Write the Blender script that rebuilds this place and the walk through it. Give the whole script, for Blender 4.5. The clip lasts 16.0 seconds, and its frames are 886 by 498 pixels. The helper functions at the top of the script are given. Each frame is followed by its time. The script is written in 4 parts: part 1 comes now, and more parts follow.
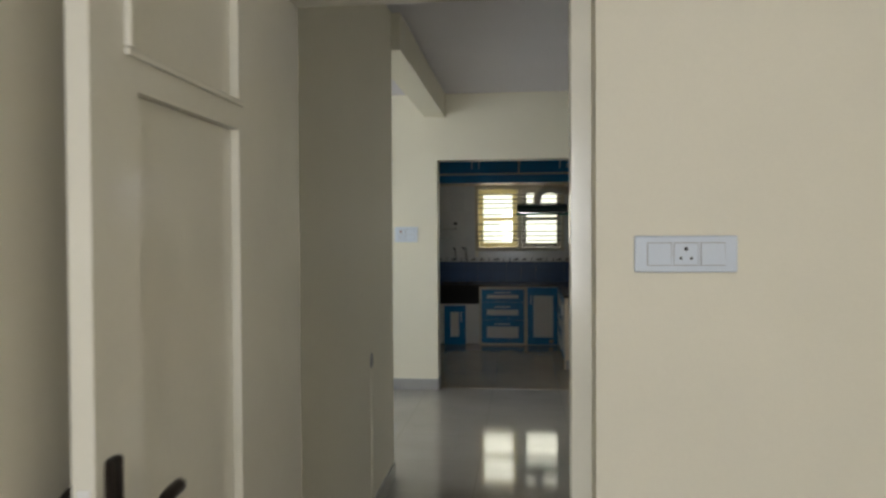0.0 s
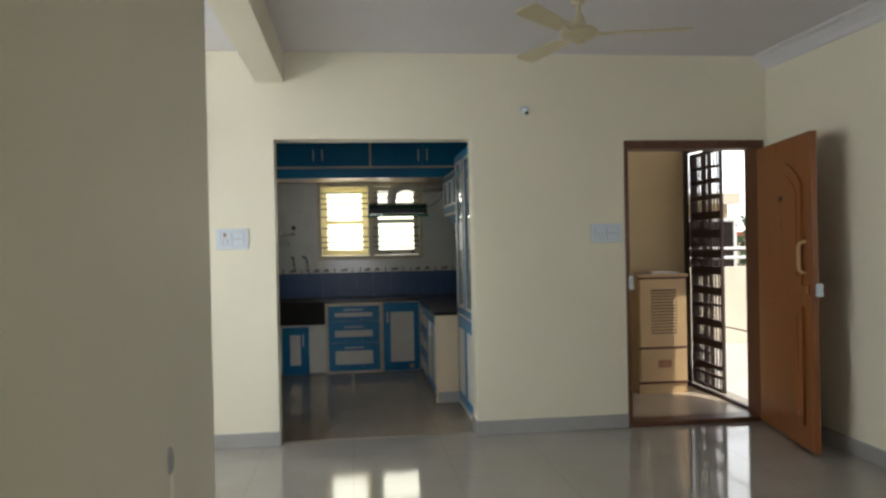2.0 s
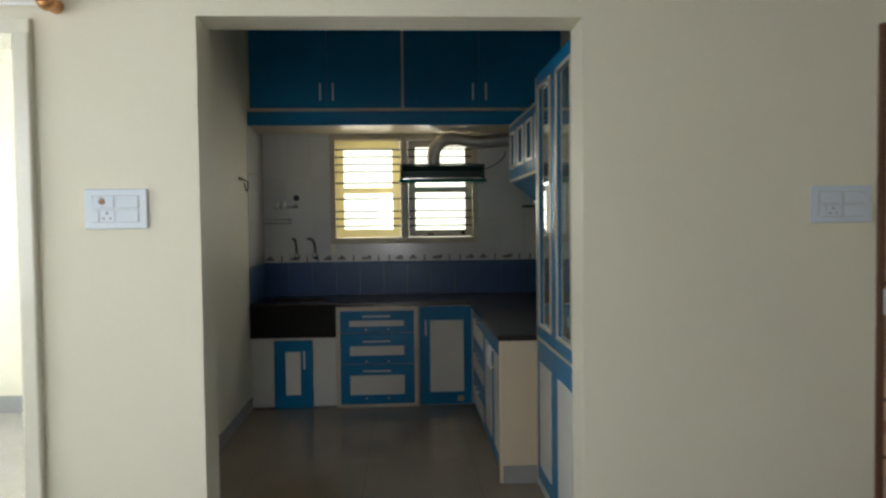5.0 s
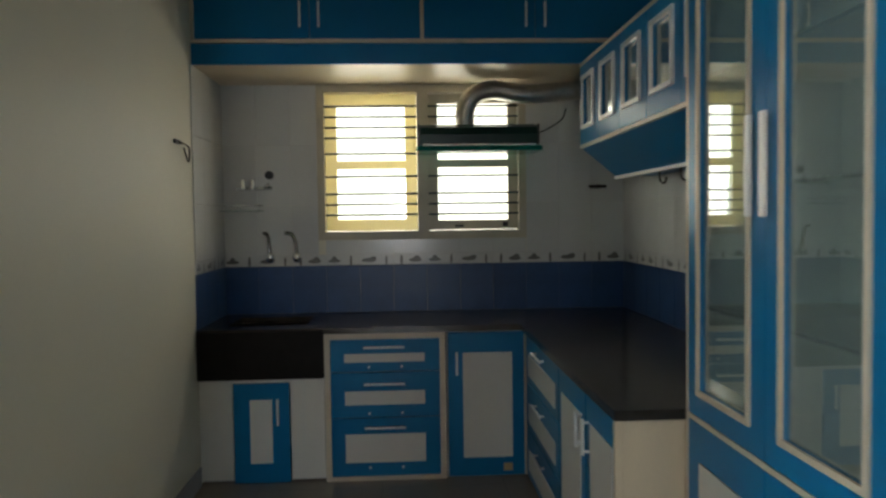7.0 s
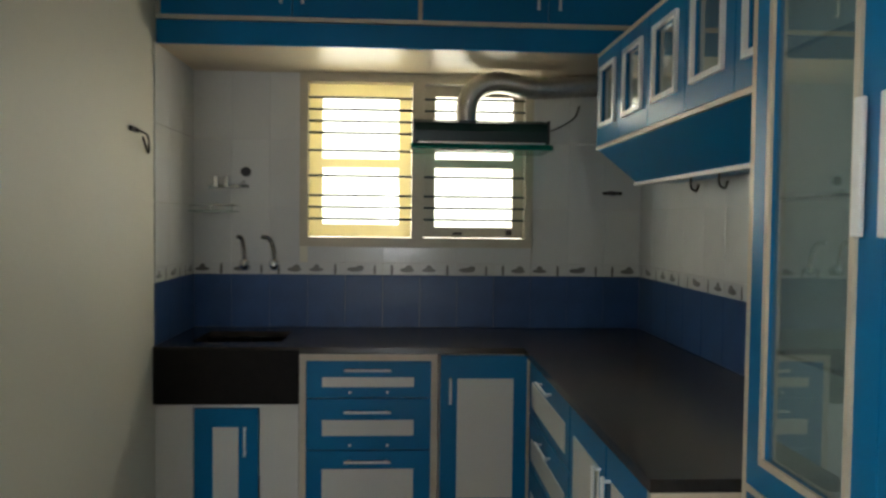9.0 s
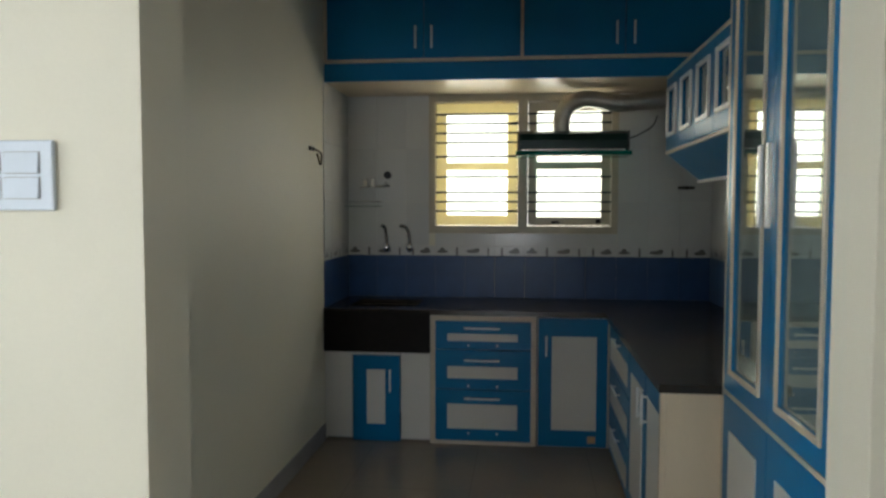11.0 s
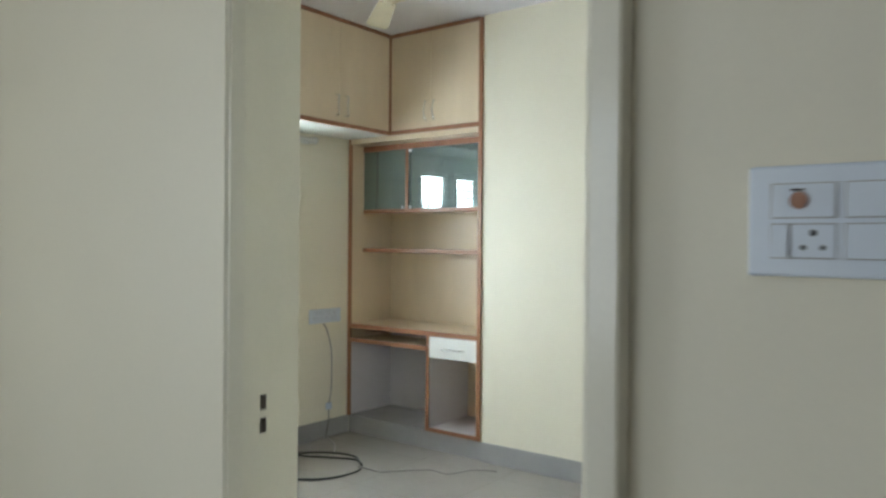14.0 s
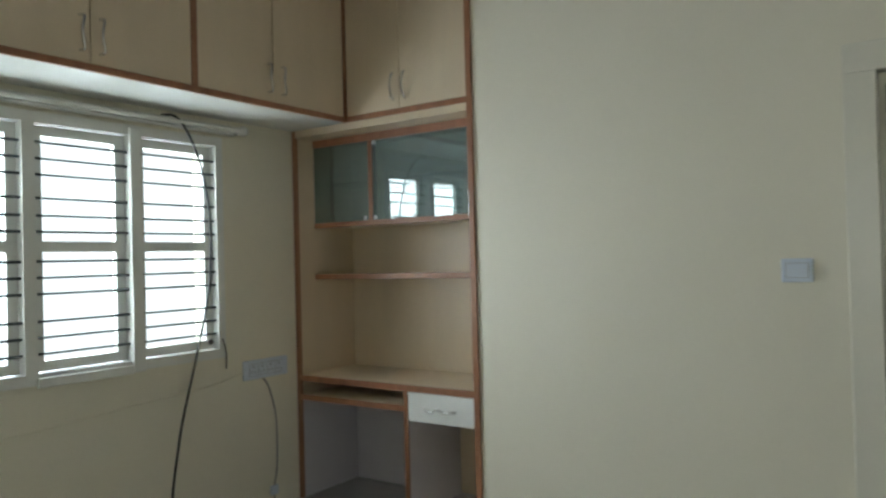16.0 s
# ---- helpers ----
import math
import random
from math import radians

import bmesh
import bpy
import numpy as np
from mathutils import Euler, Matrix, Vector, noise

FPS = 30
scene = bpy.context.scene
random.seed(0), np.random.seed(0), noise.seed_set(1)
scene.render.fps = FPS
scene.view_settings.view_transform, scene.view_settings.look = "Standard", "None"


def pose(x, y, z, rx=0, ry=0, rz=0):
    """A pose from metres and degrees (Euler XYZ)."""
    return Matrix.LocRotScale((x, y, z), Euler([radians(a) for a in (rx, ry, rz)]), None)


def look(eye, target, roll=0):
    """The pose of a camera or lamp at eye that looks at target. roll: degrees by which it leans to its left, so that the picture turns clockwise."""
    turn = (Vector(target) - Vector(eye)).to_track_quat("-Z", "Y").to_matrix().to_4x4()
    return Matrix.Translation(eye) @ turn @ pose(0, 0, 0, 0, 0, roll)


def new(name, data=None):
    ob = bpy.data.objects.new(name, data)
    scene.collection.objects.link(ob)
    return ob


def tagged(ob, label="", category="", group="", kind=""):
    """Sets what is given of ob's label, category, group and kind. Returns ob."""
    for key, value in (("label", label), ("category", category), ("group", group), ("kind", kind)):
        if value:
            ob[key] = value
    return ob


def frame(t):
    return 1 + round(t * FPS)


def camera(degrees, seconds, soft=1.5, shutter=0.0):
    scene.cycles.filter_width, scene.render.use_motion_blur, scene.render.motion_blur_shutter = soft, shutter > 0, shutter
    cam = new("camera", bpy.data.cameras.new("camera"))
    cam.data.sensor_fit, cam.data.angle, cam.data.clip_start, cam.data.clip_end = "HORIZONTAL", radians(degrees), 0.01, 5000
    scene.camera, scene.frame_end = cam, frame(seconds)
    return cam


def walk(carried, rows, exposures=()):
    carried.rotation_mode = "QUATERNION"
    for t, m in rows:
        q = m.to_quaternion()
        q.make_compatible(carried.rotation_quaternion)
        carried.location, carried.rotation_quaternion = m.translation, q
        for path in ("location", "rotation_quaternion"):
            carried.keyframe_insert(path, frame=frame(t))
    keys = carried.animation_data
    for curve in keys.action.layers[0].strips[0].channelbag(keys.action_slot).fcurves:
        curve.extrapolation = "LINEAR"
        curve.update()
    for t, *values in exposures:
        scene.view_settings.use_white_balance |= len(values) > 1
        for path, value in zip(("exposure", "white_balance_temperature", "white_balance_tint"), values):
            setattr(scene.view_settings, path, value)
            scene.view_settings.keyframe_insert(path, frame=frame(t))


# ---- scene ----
cam = camera(61.7, 16.0, soft=2.6, shutter=0.5)
PATH = [
    (0, (0.272, 0.195, 1.419), (0.059, 2.183, 1.381), -0.3),
    (0.5, (0.17, 0.575, 1.408), (0.081, 2.573, 1.395), -1.0),
    (1, (0.071, 0.965, 1.401), (0.103, 2.964, 1.384), -0.6),
    (1.5, (0.023, 1.328, 1.377), (0.228, 3.317, 1.372), -1.2),
    (2, (0.022, 1.744, 1.367), (0.264, 3.729, 1.351), -1.2),
    (2.5, (0.038, 2.15, 1.371), (0.393, 4.118, 1.33), -1.1),
    (3, (0.09, 2.575, 1.378), (0.445, 4.542, 1.318), -1.8),
    (3.5, (0.119, 2.967, 1.363), (0.393, 4.946, 1.293), -1.2),
    (4, (0.18, 3.399, 1.367), (0.403, 5.385, 1.29), -1.2),
    (4.5, (0.224, 3.807, 1.37), (0.34, 5.802, 1.298), -0.5),
    (7, (0.134, 6.017, 1.317), (0.233, 8.013, 1.233), -0.8),
    (7.5, (0.124, 6.361, 1.324), (0.284, 8.344, 1.113), -0.5),
    (8, (0.167, 6.605, 1.314), (0.334, 8.582, 1.068), 0.2),
    (8.2, (0.150, 6.625, 1.308), (0.348, 8.614, 1.240), 0.6),
    (9.3, (0.175, 6.35, 1.335), (0.215, 8.348, 1.263), 0.7),
    (10.5, (0.229, 5.772, 1.357), (0.024, 7.759, 1.278), 0.4),
    (11, (0.252, 5.523, 1.361), (0.033, 7.508, 1.25), 0.1),
    (11.5, (0.276, 5.411, 1.366), (-0.033, 7.378, 1.179), -0.2),
    (12, (0.247, 5.368, 1.375), (-0.520, 7.207, 1.210), 0.0),
    (12.5, (0.133, 5.387, 1.386), (-0.88, 7.105, 1.231), 0.9),
    (13, (-0.074, 5.486, 1.399), (-1.178, 7.149, 1.28), 1.0),
    (13.5, (-0.306, 5.68, 1.4), (-1.536, 7.255, 1.314), 0.6),
    (14, (-0.628, 5.904, 1.393), (-1.838, 7.497, 1.376), 0.5),
    (14.5, (-0.891, 6.144, 1.393), (-1.987, 7.816, 1.333), -0.5),
    (15, (-1.126, 6.451, 1.391), (-2.236, 8.115, 1.395), -0.7),
    (15.5, (-1.328, 6.696, 1.397), (-2.432, 8.363, 1.416), -0.6),
    (15.8, (-1.404, 6.821, 1.397), (-2.509, 8.487, 1.427), -1.2),
    (16, (-1.462, 6.915, 1.412), (-2.602, 8.558, 1.44), -1.5),
]
EXPOSURES = [(0, -0.3, 6500, 10), (1, -0.2, 6500, 10), (2, 0.3, 6550, 10), (3, 0.3, 6500, 10), (4.5, 0.25, 6400, 10), (7, 0.45, 6450, 10), (7.5, 0.65, 6450, 10), (8, 1.15, 6500, 10), (10.5, 0.45, 6350, 10), (11.5, 0.45, 6200, 10), (12.5, 0.2, 6150, 10), (13.5, -0.5, 6100, 10), (14.5, -1.02, 6150, 10), (15, -1.27, 6250, 10), (16, -1.78, 6200, 10)]
walk(cam, [(t, look(eye, target, roll)) for t, eye, target, roll in PATH], EXPOSURES)

# ---- light ----
world = bpy.data.worlds.new("sky")
scene.world = world
world.use_nodes = True
wn = world.node_tree
sky = wn.nodes.new("ShaderNodeTexSky")
sky.sky_type = "NISHITA"
sky.sun_disc = False
sky.sun_elevation = radians(58)
sky.sun_rotation = radians(150)
sky.dust_density = 3.0
wn.links.new(sky.outputs[0], wn.nodes["Background"].inputs[0])
wn.nodes["Background"].inputs[1].default_value = 0.15
sun_data = bpy.data.lights.new("sun", "SUN")
sun_data.energy, sun_data.angle, sun_data.color = 3.0, radians(0.5), (1.0, 0.95, 0.87)
sun = new("sun", sun_data)
sun.matrix_world = look((6, -6, 12), (6 - 0.5 * 0.53, -6 + 0.866 * 0.53, 12 - 0.848))


def window_light(name, eye, target, width, height, watts, color=(0.92, 0.97, 1.0)):
    """An area lamp in a wall opening, standing in for sky light."""
    data = bpy.data.lights.new(name, "AREA")
    data.shape, data.size, data.size_y, data.energy, data.color = "RECTANGLE", width, height, watts, color
    ob = new(name, data)
    ob.matrix_world = look(eye, target)
    return ob


window_light("window_light_study", (-4.75, 8.5, 1.5), (-3, 8.62, 0.98), 1.6, 1.05, 218, (0.86, 0.95, 1.0))
window_light("window_light_living_west", (-3.78, 5.3, 1.5), (-1, 5.3, 0.9), 1.4, 1.3, 13, (0.86, 0.96, 1.0))
window_light("window_light_living", (-2.15, 4.22, 1.5), (-2.15, 7, 0.85), 1.6, 1.3, 22, (0.90, 0.97, 1.0))
# added fill through an unseen opening, brightens the right of the living room
window_light("fill_light_living_south", (2.6, 1.92, 1.5), (2.6, 5, 0.9), 0.8, 1.3, 10, (0.88, 0.97, 1.0))
window_light("window_light_bedroom", (0.17, -2.75, 1.5), (0.17, 0, 1.4), 1.1, 1.3, 64, (0.91, 0.94, 1.0))
window_light("window_light_kitchen", (0.23, 10.46, 1.64), (0.23, 8, 1.3), 1.05, 0.75, 8.5, (1.0, 0.93, 0.78))


# ---- materials ----
def material(name, color, rough=0.5, metal=0.0, vary=0.06, scale=6.0, grain=80.0, bump=0.05, coat=0.0, piece=0.0, stretch=(1, 1, 1), second=None, spec=0.5):
    m = bpy.data.materials.new(name)
    m.use_nodes = True
    nt = m.node_tree
    b = nt.nodes["Principled BSDF"]
    b.inputs["Roughness"].default_value = rough
    b.inputs["Metallic"].default_value = metal
    b.inputs["Specular IOR Level"].default_value = spec
    if coat:
        b.inputs["Coat Weight"].default_value = coat
        b.inputs["Coat Roughness"].default_value = 0.08
    tc = nt.nodes.new("ShaderNodeTexCoord")
    mp = nt.nodes.new("ShaderNodeMapping")
    mp.inputs["Scale"].default_value = stretch
    nt.links.new(tc.outputs["Object"], mp.inputs[0])
    big = nt.nodes.new("ShaderNodeTexNoise")
    big.inputs["Scale"].default_value, big.inputs["Detail"].default_value = scale, 5
    nt.links.new(mp.outputs[0], big.inputs[0])
    small = nt.nodes.new("ShaderNodeTexNoise")
    small.inputs["Scale"].default_value, small.inputs["Detail"].default_value = grain, 3
    nt.links.new(mp.outputs[0], small.inputs[0])
    ramp = nt.nodes.new("ShaderNodeValToRGB")
    dark = second or tuple(c * (1 - 2.2 * vary) for c in color)
    lite = color if second else tuple(min(1, c * (1 + vary)) for c in color)
    ramp.color_ramp.elements[0].color, ramp.color_ramp.elements[1].color = (*dark, 1), (*lite, 1)
    ramp.color_ramp.elements[0].position, ramp.color_ramp.elements[1].position = 0.25, 0.7
    add = nt.nodes.new("ShaderNodeMath")
    add.operation = "MULTIPLY_ADD"
    add.inputs[1].default_value = 0.25
    nt.links.new(small.outputs[0], add.inputs[0])
    sub = nt.nodes.new("ShaderNodeMath")
    sub.operation = "MULTIPLY"
    sub.inputs[1].default_value = 0.75
    nt.links.new(big.outputs[0], sub.inputs[0])
    nt.links.new(sub.outputs[0], add.inputs[2])
    nt.links.new(add.outputs[0], ramp.inputs[0])
    out = ramp.outputs[0]
    if piece:
        info = nt.nodes.new("ShaderNodeObjectInfo")
        hsv = nt.nodes.new("ShaderNodeHueSaturation")
        rng = nt.nodes.new("ShaderNodeMapRange")
        rng.inputs["To Min"].default_value, rng.inputs["To Max"].default_value = 1 - piece, 1 + piece
        nt.links.new(info.outputs["Random"], rng.inputs[0])
        nt.links.new(rng.outputs[0], hsv.inputs["Value"])
        nt.links.new(out, hsv.inputs["Color"])
        out = hsv.outputs[0]
    nt.links.new(out, b.inputs["Base Color"])
    rr = nt.nodes.new("ShaderNodeMapRange")
    rr.inputs["To Min"].default_value, rr.inputs["To Max"].default_value = max(0.02, rough * 0.8), min(1, rough * 1.2)
    nt.links.new(big.outputs[0], rr.inputs[0])
    nt.links.new(rr.outputs[0], b.inputs["Roughness"])
    if bump:
        bp = nt.nodes.new("ShaderNodeBump")
        bp.inputs["Strength"].default_value, bp.inputs["Distance"].default_value = bump, 0.002
        nt.links.new(small.outputs[0], bp.inputs["Height"])
        nt.links.new(bp.outputs[0], b.inputs["Normal"])
    return m


def glass_material(name, tint, gloss=0.05, dust_lift=0.0, base=0.05):
    m = bpy.data.materials.new(name)
    m.use_nodes = True
    nt = m.node_tree
    nt.nodes.remove(nt.nodes["Principled BSDF"])
    tr = nt.nodes.new("ShaderNodeBsdfTransparent")
    tr.inputs[0].default_value = (*tint, 1)
    gl = nt.nodes.new("ShaderNodeBsdfGlossy")
    gl.inputs["Roughness"].default_value = gloss
    lw = nt.nodes.new("ShaderNodeLayerWeight")
    lw.inputs[0].default_value = 0.5
    edge = nt.nodes.new("ShaderNodeMath")
    edge.operation = "POWER"
    edge.inputs[1].default_value = 4.0
    nt.links.new(lw.outputs["Facing"], edge.inputs[0])
    fr = nt.nodes.new("ShaderNodeMath")
    fr.operation = "MULTIPLY_ADD"
    fr.inputs[1].default_value, fr.inputs[2].default_value = 0.8, base
    nt.links.new(edge.outputs[0], fr.inputs[0])
    mix = nt.nodes.new("ShaderNodeMixShader")
    nt.links.new(fr.outputs[0], mix.inputs[0])
    body = tr.outputs[0]
    # diffuse film: dust on cabinet panes, plain brightening on the smoked glass
    if dust_lift:
        film = nt.nodes.new("ShaderNodeBsdfDiffuse")
        film.inputs[0].default_value = (0.60, 0.72, 0.70, 1)
        dusty = nt.nodes.new("ShaderNodeMixShader")
        dusty.inputs[0].default_value = dust_lift
        nt.links.new(body, dusty.inputs[1])
        nt.links.new(film.outputs[0], dusty.inputs[2])
        body = dusty.outputs[0]
    nt.links.new(body, mix.inputs[1])
    nt.links.new(gl.outputs[0], mix.inputs[2])
    nt.links.new(mix.outputs[0], nt.nodes["Material Output"].inputs[0])
    return m


def floor_material(name, color, rough, tile):
    """Polished vitrified tiles with hairline joints and cloudy veins."""
    m = material(name, color, rough, vary=0.05, scale=2.5, grain=40, bump=0.0)
    nt = m.node_tree
    b = nt.nodes["Principled BSDF"]
    tc = nt.nodes.new("ShaderNodeTexCoord")
    br = nt.nodes.new("ShaderNodeTexBrick")
    br.offset = 0.0
    br.inputs["Scale"].default_value = 1.0
    br.inputs["Brick Width"].default_value = tile
    br.inputs["Row Height"].default_value = tile
    br.inputs["Mortar Size"].default_value = 0.0015
    br.inputs["Color1"].default_value = br.inputs["Color2"].default_value = (1, 1, 1, 1)
    br.inputs["Mortar"].default_value = (0.72, 0.7, 0.68, 1)
    nt.links.new(tc.outputs["Object"], br.inputs["Vector"])
    mul = nt.nodes.new("ShaderNodeMix")
    mul.data_type, mul.blend_type = "RGBA", "MULTIPLY"
    mul.inputs[0].default_value = 1.0
    src = b.inputs["Base Color"].links[0].from_socket
    nt.links.new(src, mul.inputs["A"])
    nt.links.new(br.outputs["Color"], mul.inputs["B"])
    nt.links.new(mul.outputs["Result"], b.inputs["Base Color"])
    return m


WALL = material("cream_wall_paint", (0.80, 0.755, 0.62), 0.55, vary=0.025, scale=1.3, grain=120, bump=0.06)
CEIL = material("white_ceiling_paint", (0.72, 0.70, 0.73), 0.8, vary=0.02, scale=1.5)
FLOOR = floor_material("polished_tile", (0.37, 0.345, 0.315), 0.07, 0.6)
# floor tile darkened and browned to carry the kitchen's shade and warm light
KITCHENFLOOR = floor_material("shaded_kitchen_tile", (0.31, 0.255, 0.19), 0.09, 0.6)
SKIRT = material("grey_skirting_tile", (0.36, 0.355, 0.35), 0.25, vary=0.05)
FRAME = material("cream_gloss_paint", (0.78, 0.75, 0.64), 0.22, vary=0.03, scale=3, coat=0.4)
WHITE = material("white_gloss_paint", (0.82, 0.82, 0.78), 0.25, vary=0.04, scale=4)
# left casement's paint, with translucency added so it glows as if lit
YELLOW = material("lit_yellow_casement_paint", (0.84, 0.78, 0.50), 0.35, vary=0.08, scale=5)
thin = YELLOW.node_tree.nodes.new("ShaderNodeBsdfTranslucent")
thin.inputs[0].default_value = (0.90, 0.84, 0.58, 1)
blend = YELLOW.node_tree.nodes.new("ShaderNodeMixShader")
blend.inputs[0].default_value = 0.35
YELLOW.node_tree.links.new(YELLOW.node_tree.nodes["Principled BSDF"].outputs[0], blend.inputs[1])
YELLOW.node_tree.links.new(thin.outputs[0], blend.inputs[2])
YELLOW.node_tree.links.new(blend.outputs[0], YELLOW.node_tree.nodes["Material Output"].inputs[0])
# duller copy of the window paint, the shade of its backlit side included
SHADEDCREAM = material("shaded_window_paint", (0.55, 0.49, 0.36), 0.4, vary=0.1, scale=6)
BLUE = material("blue_laminate", (0.003, 0.17, 0.38), 0.32, vary=0.05, scale=3, bump=0.02, spec=0.22)
PALE = material("pale_laminate", (0.72, 0.70, 0.65), 0.35, vary=0.03, scale=3, bump=0.02, spec=0.3)
BEAD = material("beige_beading", (0.66, 0.57, 0.44), 0.35, vary=0.07, scale=8)
GRANITE = material("black_granite", (0.036, 0.029, 0.024), 0.22, vary=0.3, scale=12, grain=300, bump=0.02, spec=0.3)
SINKSTONE = material("dark_sink_stone", (0.010, 0.008, 0.007), 0.5, vary=0.2, scale=20, spec=0.15)
TILE = material("white_wall_tile", (0.68, 0.68, 0.66), 0.15, vary=0.03, scale=3, piece=0.03)
TILEBLUE = material("blue_wall_tile", (0.035, 0.085, 0.21), 0.32, vary=0.12, scale=7, piece=0.08, spec=0.3)
GROUT = material("tile_grout", (0.50, 0.49, 0.46), 0.9, vary=0.05)
MOTIF = material("printed_tile_motif", (0.16, 0.15, 0.14), 0.3, vary=0.2, scale=20)
STEEL = material("chrome", (0.75, 0.75, 0.75), 0.12, metal=1.0, vary=0.03)
ALU = material("brushed_aluminium", (0.86, 0.86, 0.84), 0.35, metal=0.1, vary=0.05)
DUCT = material("aluminium_duct_foil", (0.55, 0.52, 0.47), 0.35, metal=0.85, vary=0.1, scale=20)
BLACK = material("black_plastic", (0.015, 0.015, 0.016), 0.4, vary=0.15)
HOODM = material("dark_green_enamel", (0.006, 0.032, 0.028), 0.35, vary=0.15, spec=0.25)
VISOR = material("teal_glass_edge", (0.01, 0.20, 0.16), 0.12, vary=0.1)
IRON = material("dark_bar_paint", (0.03, 0.045, 0.05), 0.4, vary=0.2)
WORN_CHROME = material("worn_chrome", (0.26, 0.25, 0.24), 0.25, metal=1.0, vary=0.1)
BRONZE = material("dark_bronze", (0.035, 0.026, 0.022), 0.35, metal=0.6, vary=0.2)
GOLD = material("copper_gilt", (0.62, 0.33, 0.14), 0.25, metal=0.9, vary=0.1)
TEAK = material("varnished_teak", (0.29, 0.095, 0.024), 0.3, vary=0.1, scale=2.2, grain=30, stretch=(9, 9, 0.8), second=(0.20, 0.062, 0.016), coat=0.3)
DARKWOOD = material("brown_frame_wood", (0.13, 0.052, 0.026), 0.4, vary=0.15, scale=3, stretch=(6, 6, 1))
GRILLE = material("brown_grille_paint", (0.055, 0.028, 0.022), 0.45, vary=0.15)
TAN = material("tan_laminate", (0.58, 0.40, 0.21), 0.4, vary=0.06, scale=4)
TANWALL = material("tan_lobby_wall", (0.62, 0.48, 0.28), 0.7, vary=0.05, scale=2)
LAM = material("beige_laminate", (0.70, 0.58, 0.42), 0.35, vary=0.04, scale=2.5, stretch=(3, 3, 0.6))
LAMIN = material("lilac_white_laminate", (0.66, 0.63, 0.66), 0.4, vary=0.03)
TRIMW = material("walnut_edge_strip", (0.33, 0.15, 0.08), 0.4, vary=0.15, scale=4, stretch=(5, 5, 1))
PLATE = material("white_switch_plastic", (0.67, 0.73, 0.81), 0.25, vary=0.02)
FANM = material("champagne_fan_enamel", (0.60, 0.53, 0.36), 0.3, metal=0.3, vary=0.05)
CABLE = material("black_cable_rubber", (0.02, 0.02, 0.02), 0.5, vary=0.2)
GREYCABLE = material("grey_cable", (0.30, 0.28, 0.26), 0.5, vary=0.1)
PAPER = material("newsprint", (0.66, 0.64, 0.60), 0.8, vary=0.1, scale=30)
PLASTER = material("outdoor_plaster", (0.72, 0.64, 0.50), 0.8, vary=0.06, scale=1.5)
OUTTILE = floor_material("terrace_tile", (0.62, 0.60, 0.56), 0.2, 0.4)
LOBBYTILE = floor_material("beige_lobby_tile", (0.55, 0.46, 0.34), 0.22, 0.3)
EARTH = material("dry_ground", (0.24, 0.19, 0.13), 0.95, vary=0.2, scale=0.2, grain=3)
ROOFRED = material("red_roof_sheet", (0.42, 0.10, 0.06), 0.7, vary=0.15)
LEAF = material("leaf_green", (0.06, 0.11, 0.03), 0.6, vary=0.3, scale=3)
PANE = glass_material("clear_glass", (0.95, 0.97, 0.95), 0.0)
TEAL = glass_material("tinted_cabinet_glass", (0.72, 0.86, 0.83), 0.01, 0.18, 0.24)
# its diffuse share lifts the dark glass in place of reflected daylight
SMOKE = glass_material("smoked_sliding_glass", (0.55, 0.68, 0.68), 0.01, 0.2, 0.14)



def glow_material(name, color, strength):
    m = bpy.data.materials.new(name)
    m.use_nodes = True
    nt = m.node_tree
    nt.nodes.remove(nt.nodes["Principled BSDF"])
    em = nt.nodes.new("ShaderNodeEmission")
    em.inputs[0].default_value, em.inputs[1].default_value = (*color, 1), strength
    nt.links.new(em.outputs[0], nt.nodes["Material Output"].inputs[0])
    return m


HAZE = glow_material("bright_hazy_sky", (0.95, 0.98, 1.0), 2.6)
HAZEWEST = glow_material("bright_western_sky", (0.92, 0.97, 1.0), 6.0)
HAZEWARM = glow_material("bright_warm_haze", (1.0, 0.97, 0.84), 2.1)
# ---- building helpers ----
ORIGIN = {}


def thing(name, loc, label, category, group="", kind=""):
    ob = new(name)
    ob.location = loc
    ob.empty_display_size = 0.1
    ORIGIN[ob.name] = Vector(loc)
    return tagged(ob, label, category, group, kind)


def part(name, bm, mat, parent=None, label="", smooth=False):
    me = bpy.data.meshes.new(name)
    org = ORIGIN[parent.name] if parent else Vector((0, 0, 0))
    bmesh.ops.translate(bm, verts=bm.verts, vec=-org)
    bmesh.ops.recalc_face_normals(bm, faces=bm.faces)
    bm.to_mesh(me)
    bm.free()
    me.materials.append(mat)
    if smooth:
        for p in me.polygons:
            p.use_smooth = True
    ob = new(name, me)
    if parent:
        ob.parent = parent
    ORIGIN[ob.name] = org
    if label:
        ob["label"] = label
    return ob


def single(name, bm, mat, label, category, group="", kind="", smooth=False):
    """A thing that is one mesh, with its origin at its base."""
    lo = Vector([min(v.co[i] for v in bm.verts) for i in range(3)])
    hi = Vector([max(v.co[i] for v in bm.verts) for i in range(3)])
    org = Vector(((lo.x + hi.x) / 2, (lo.y + hi.y) / 2, lo.z))
    bmesh.ops.translate(bm, verts=bm.verts, vec=-org)
    ob = part(name, bm, mat, None, "", smooth)
    ob.location = org
    ORIGIN[ob.name] = org
    return tagged(ob, label, category, group, kind)


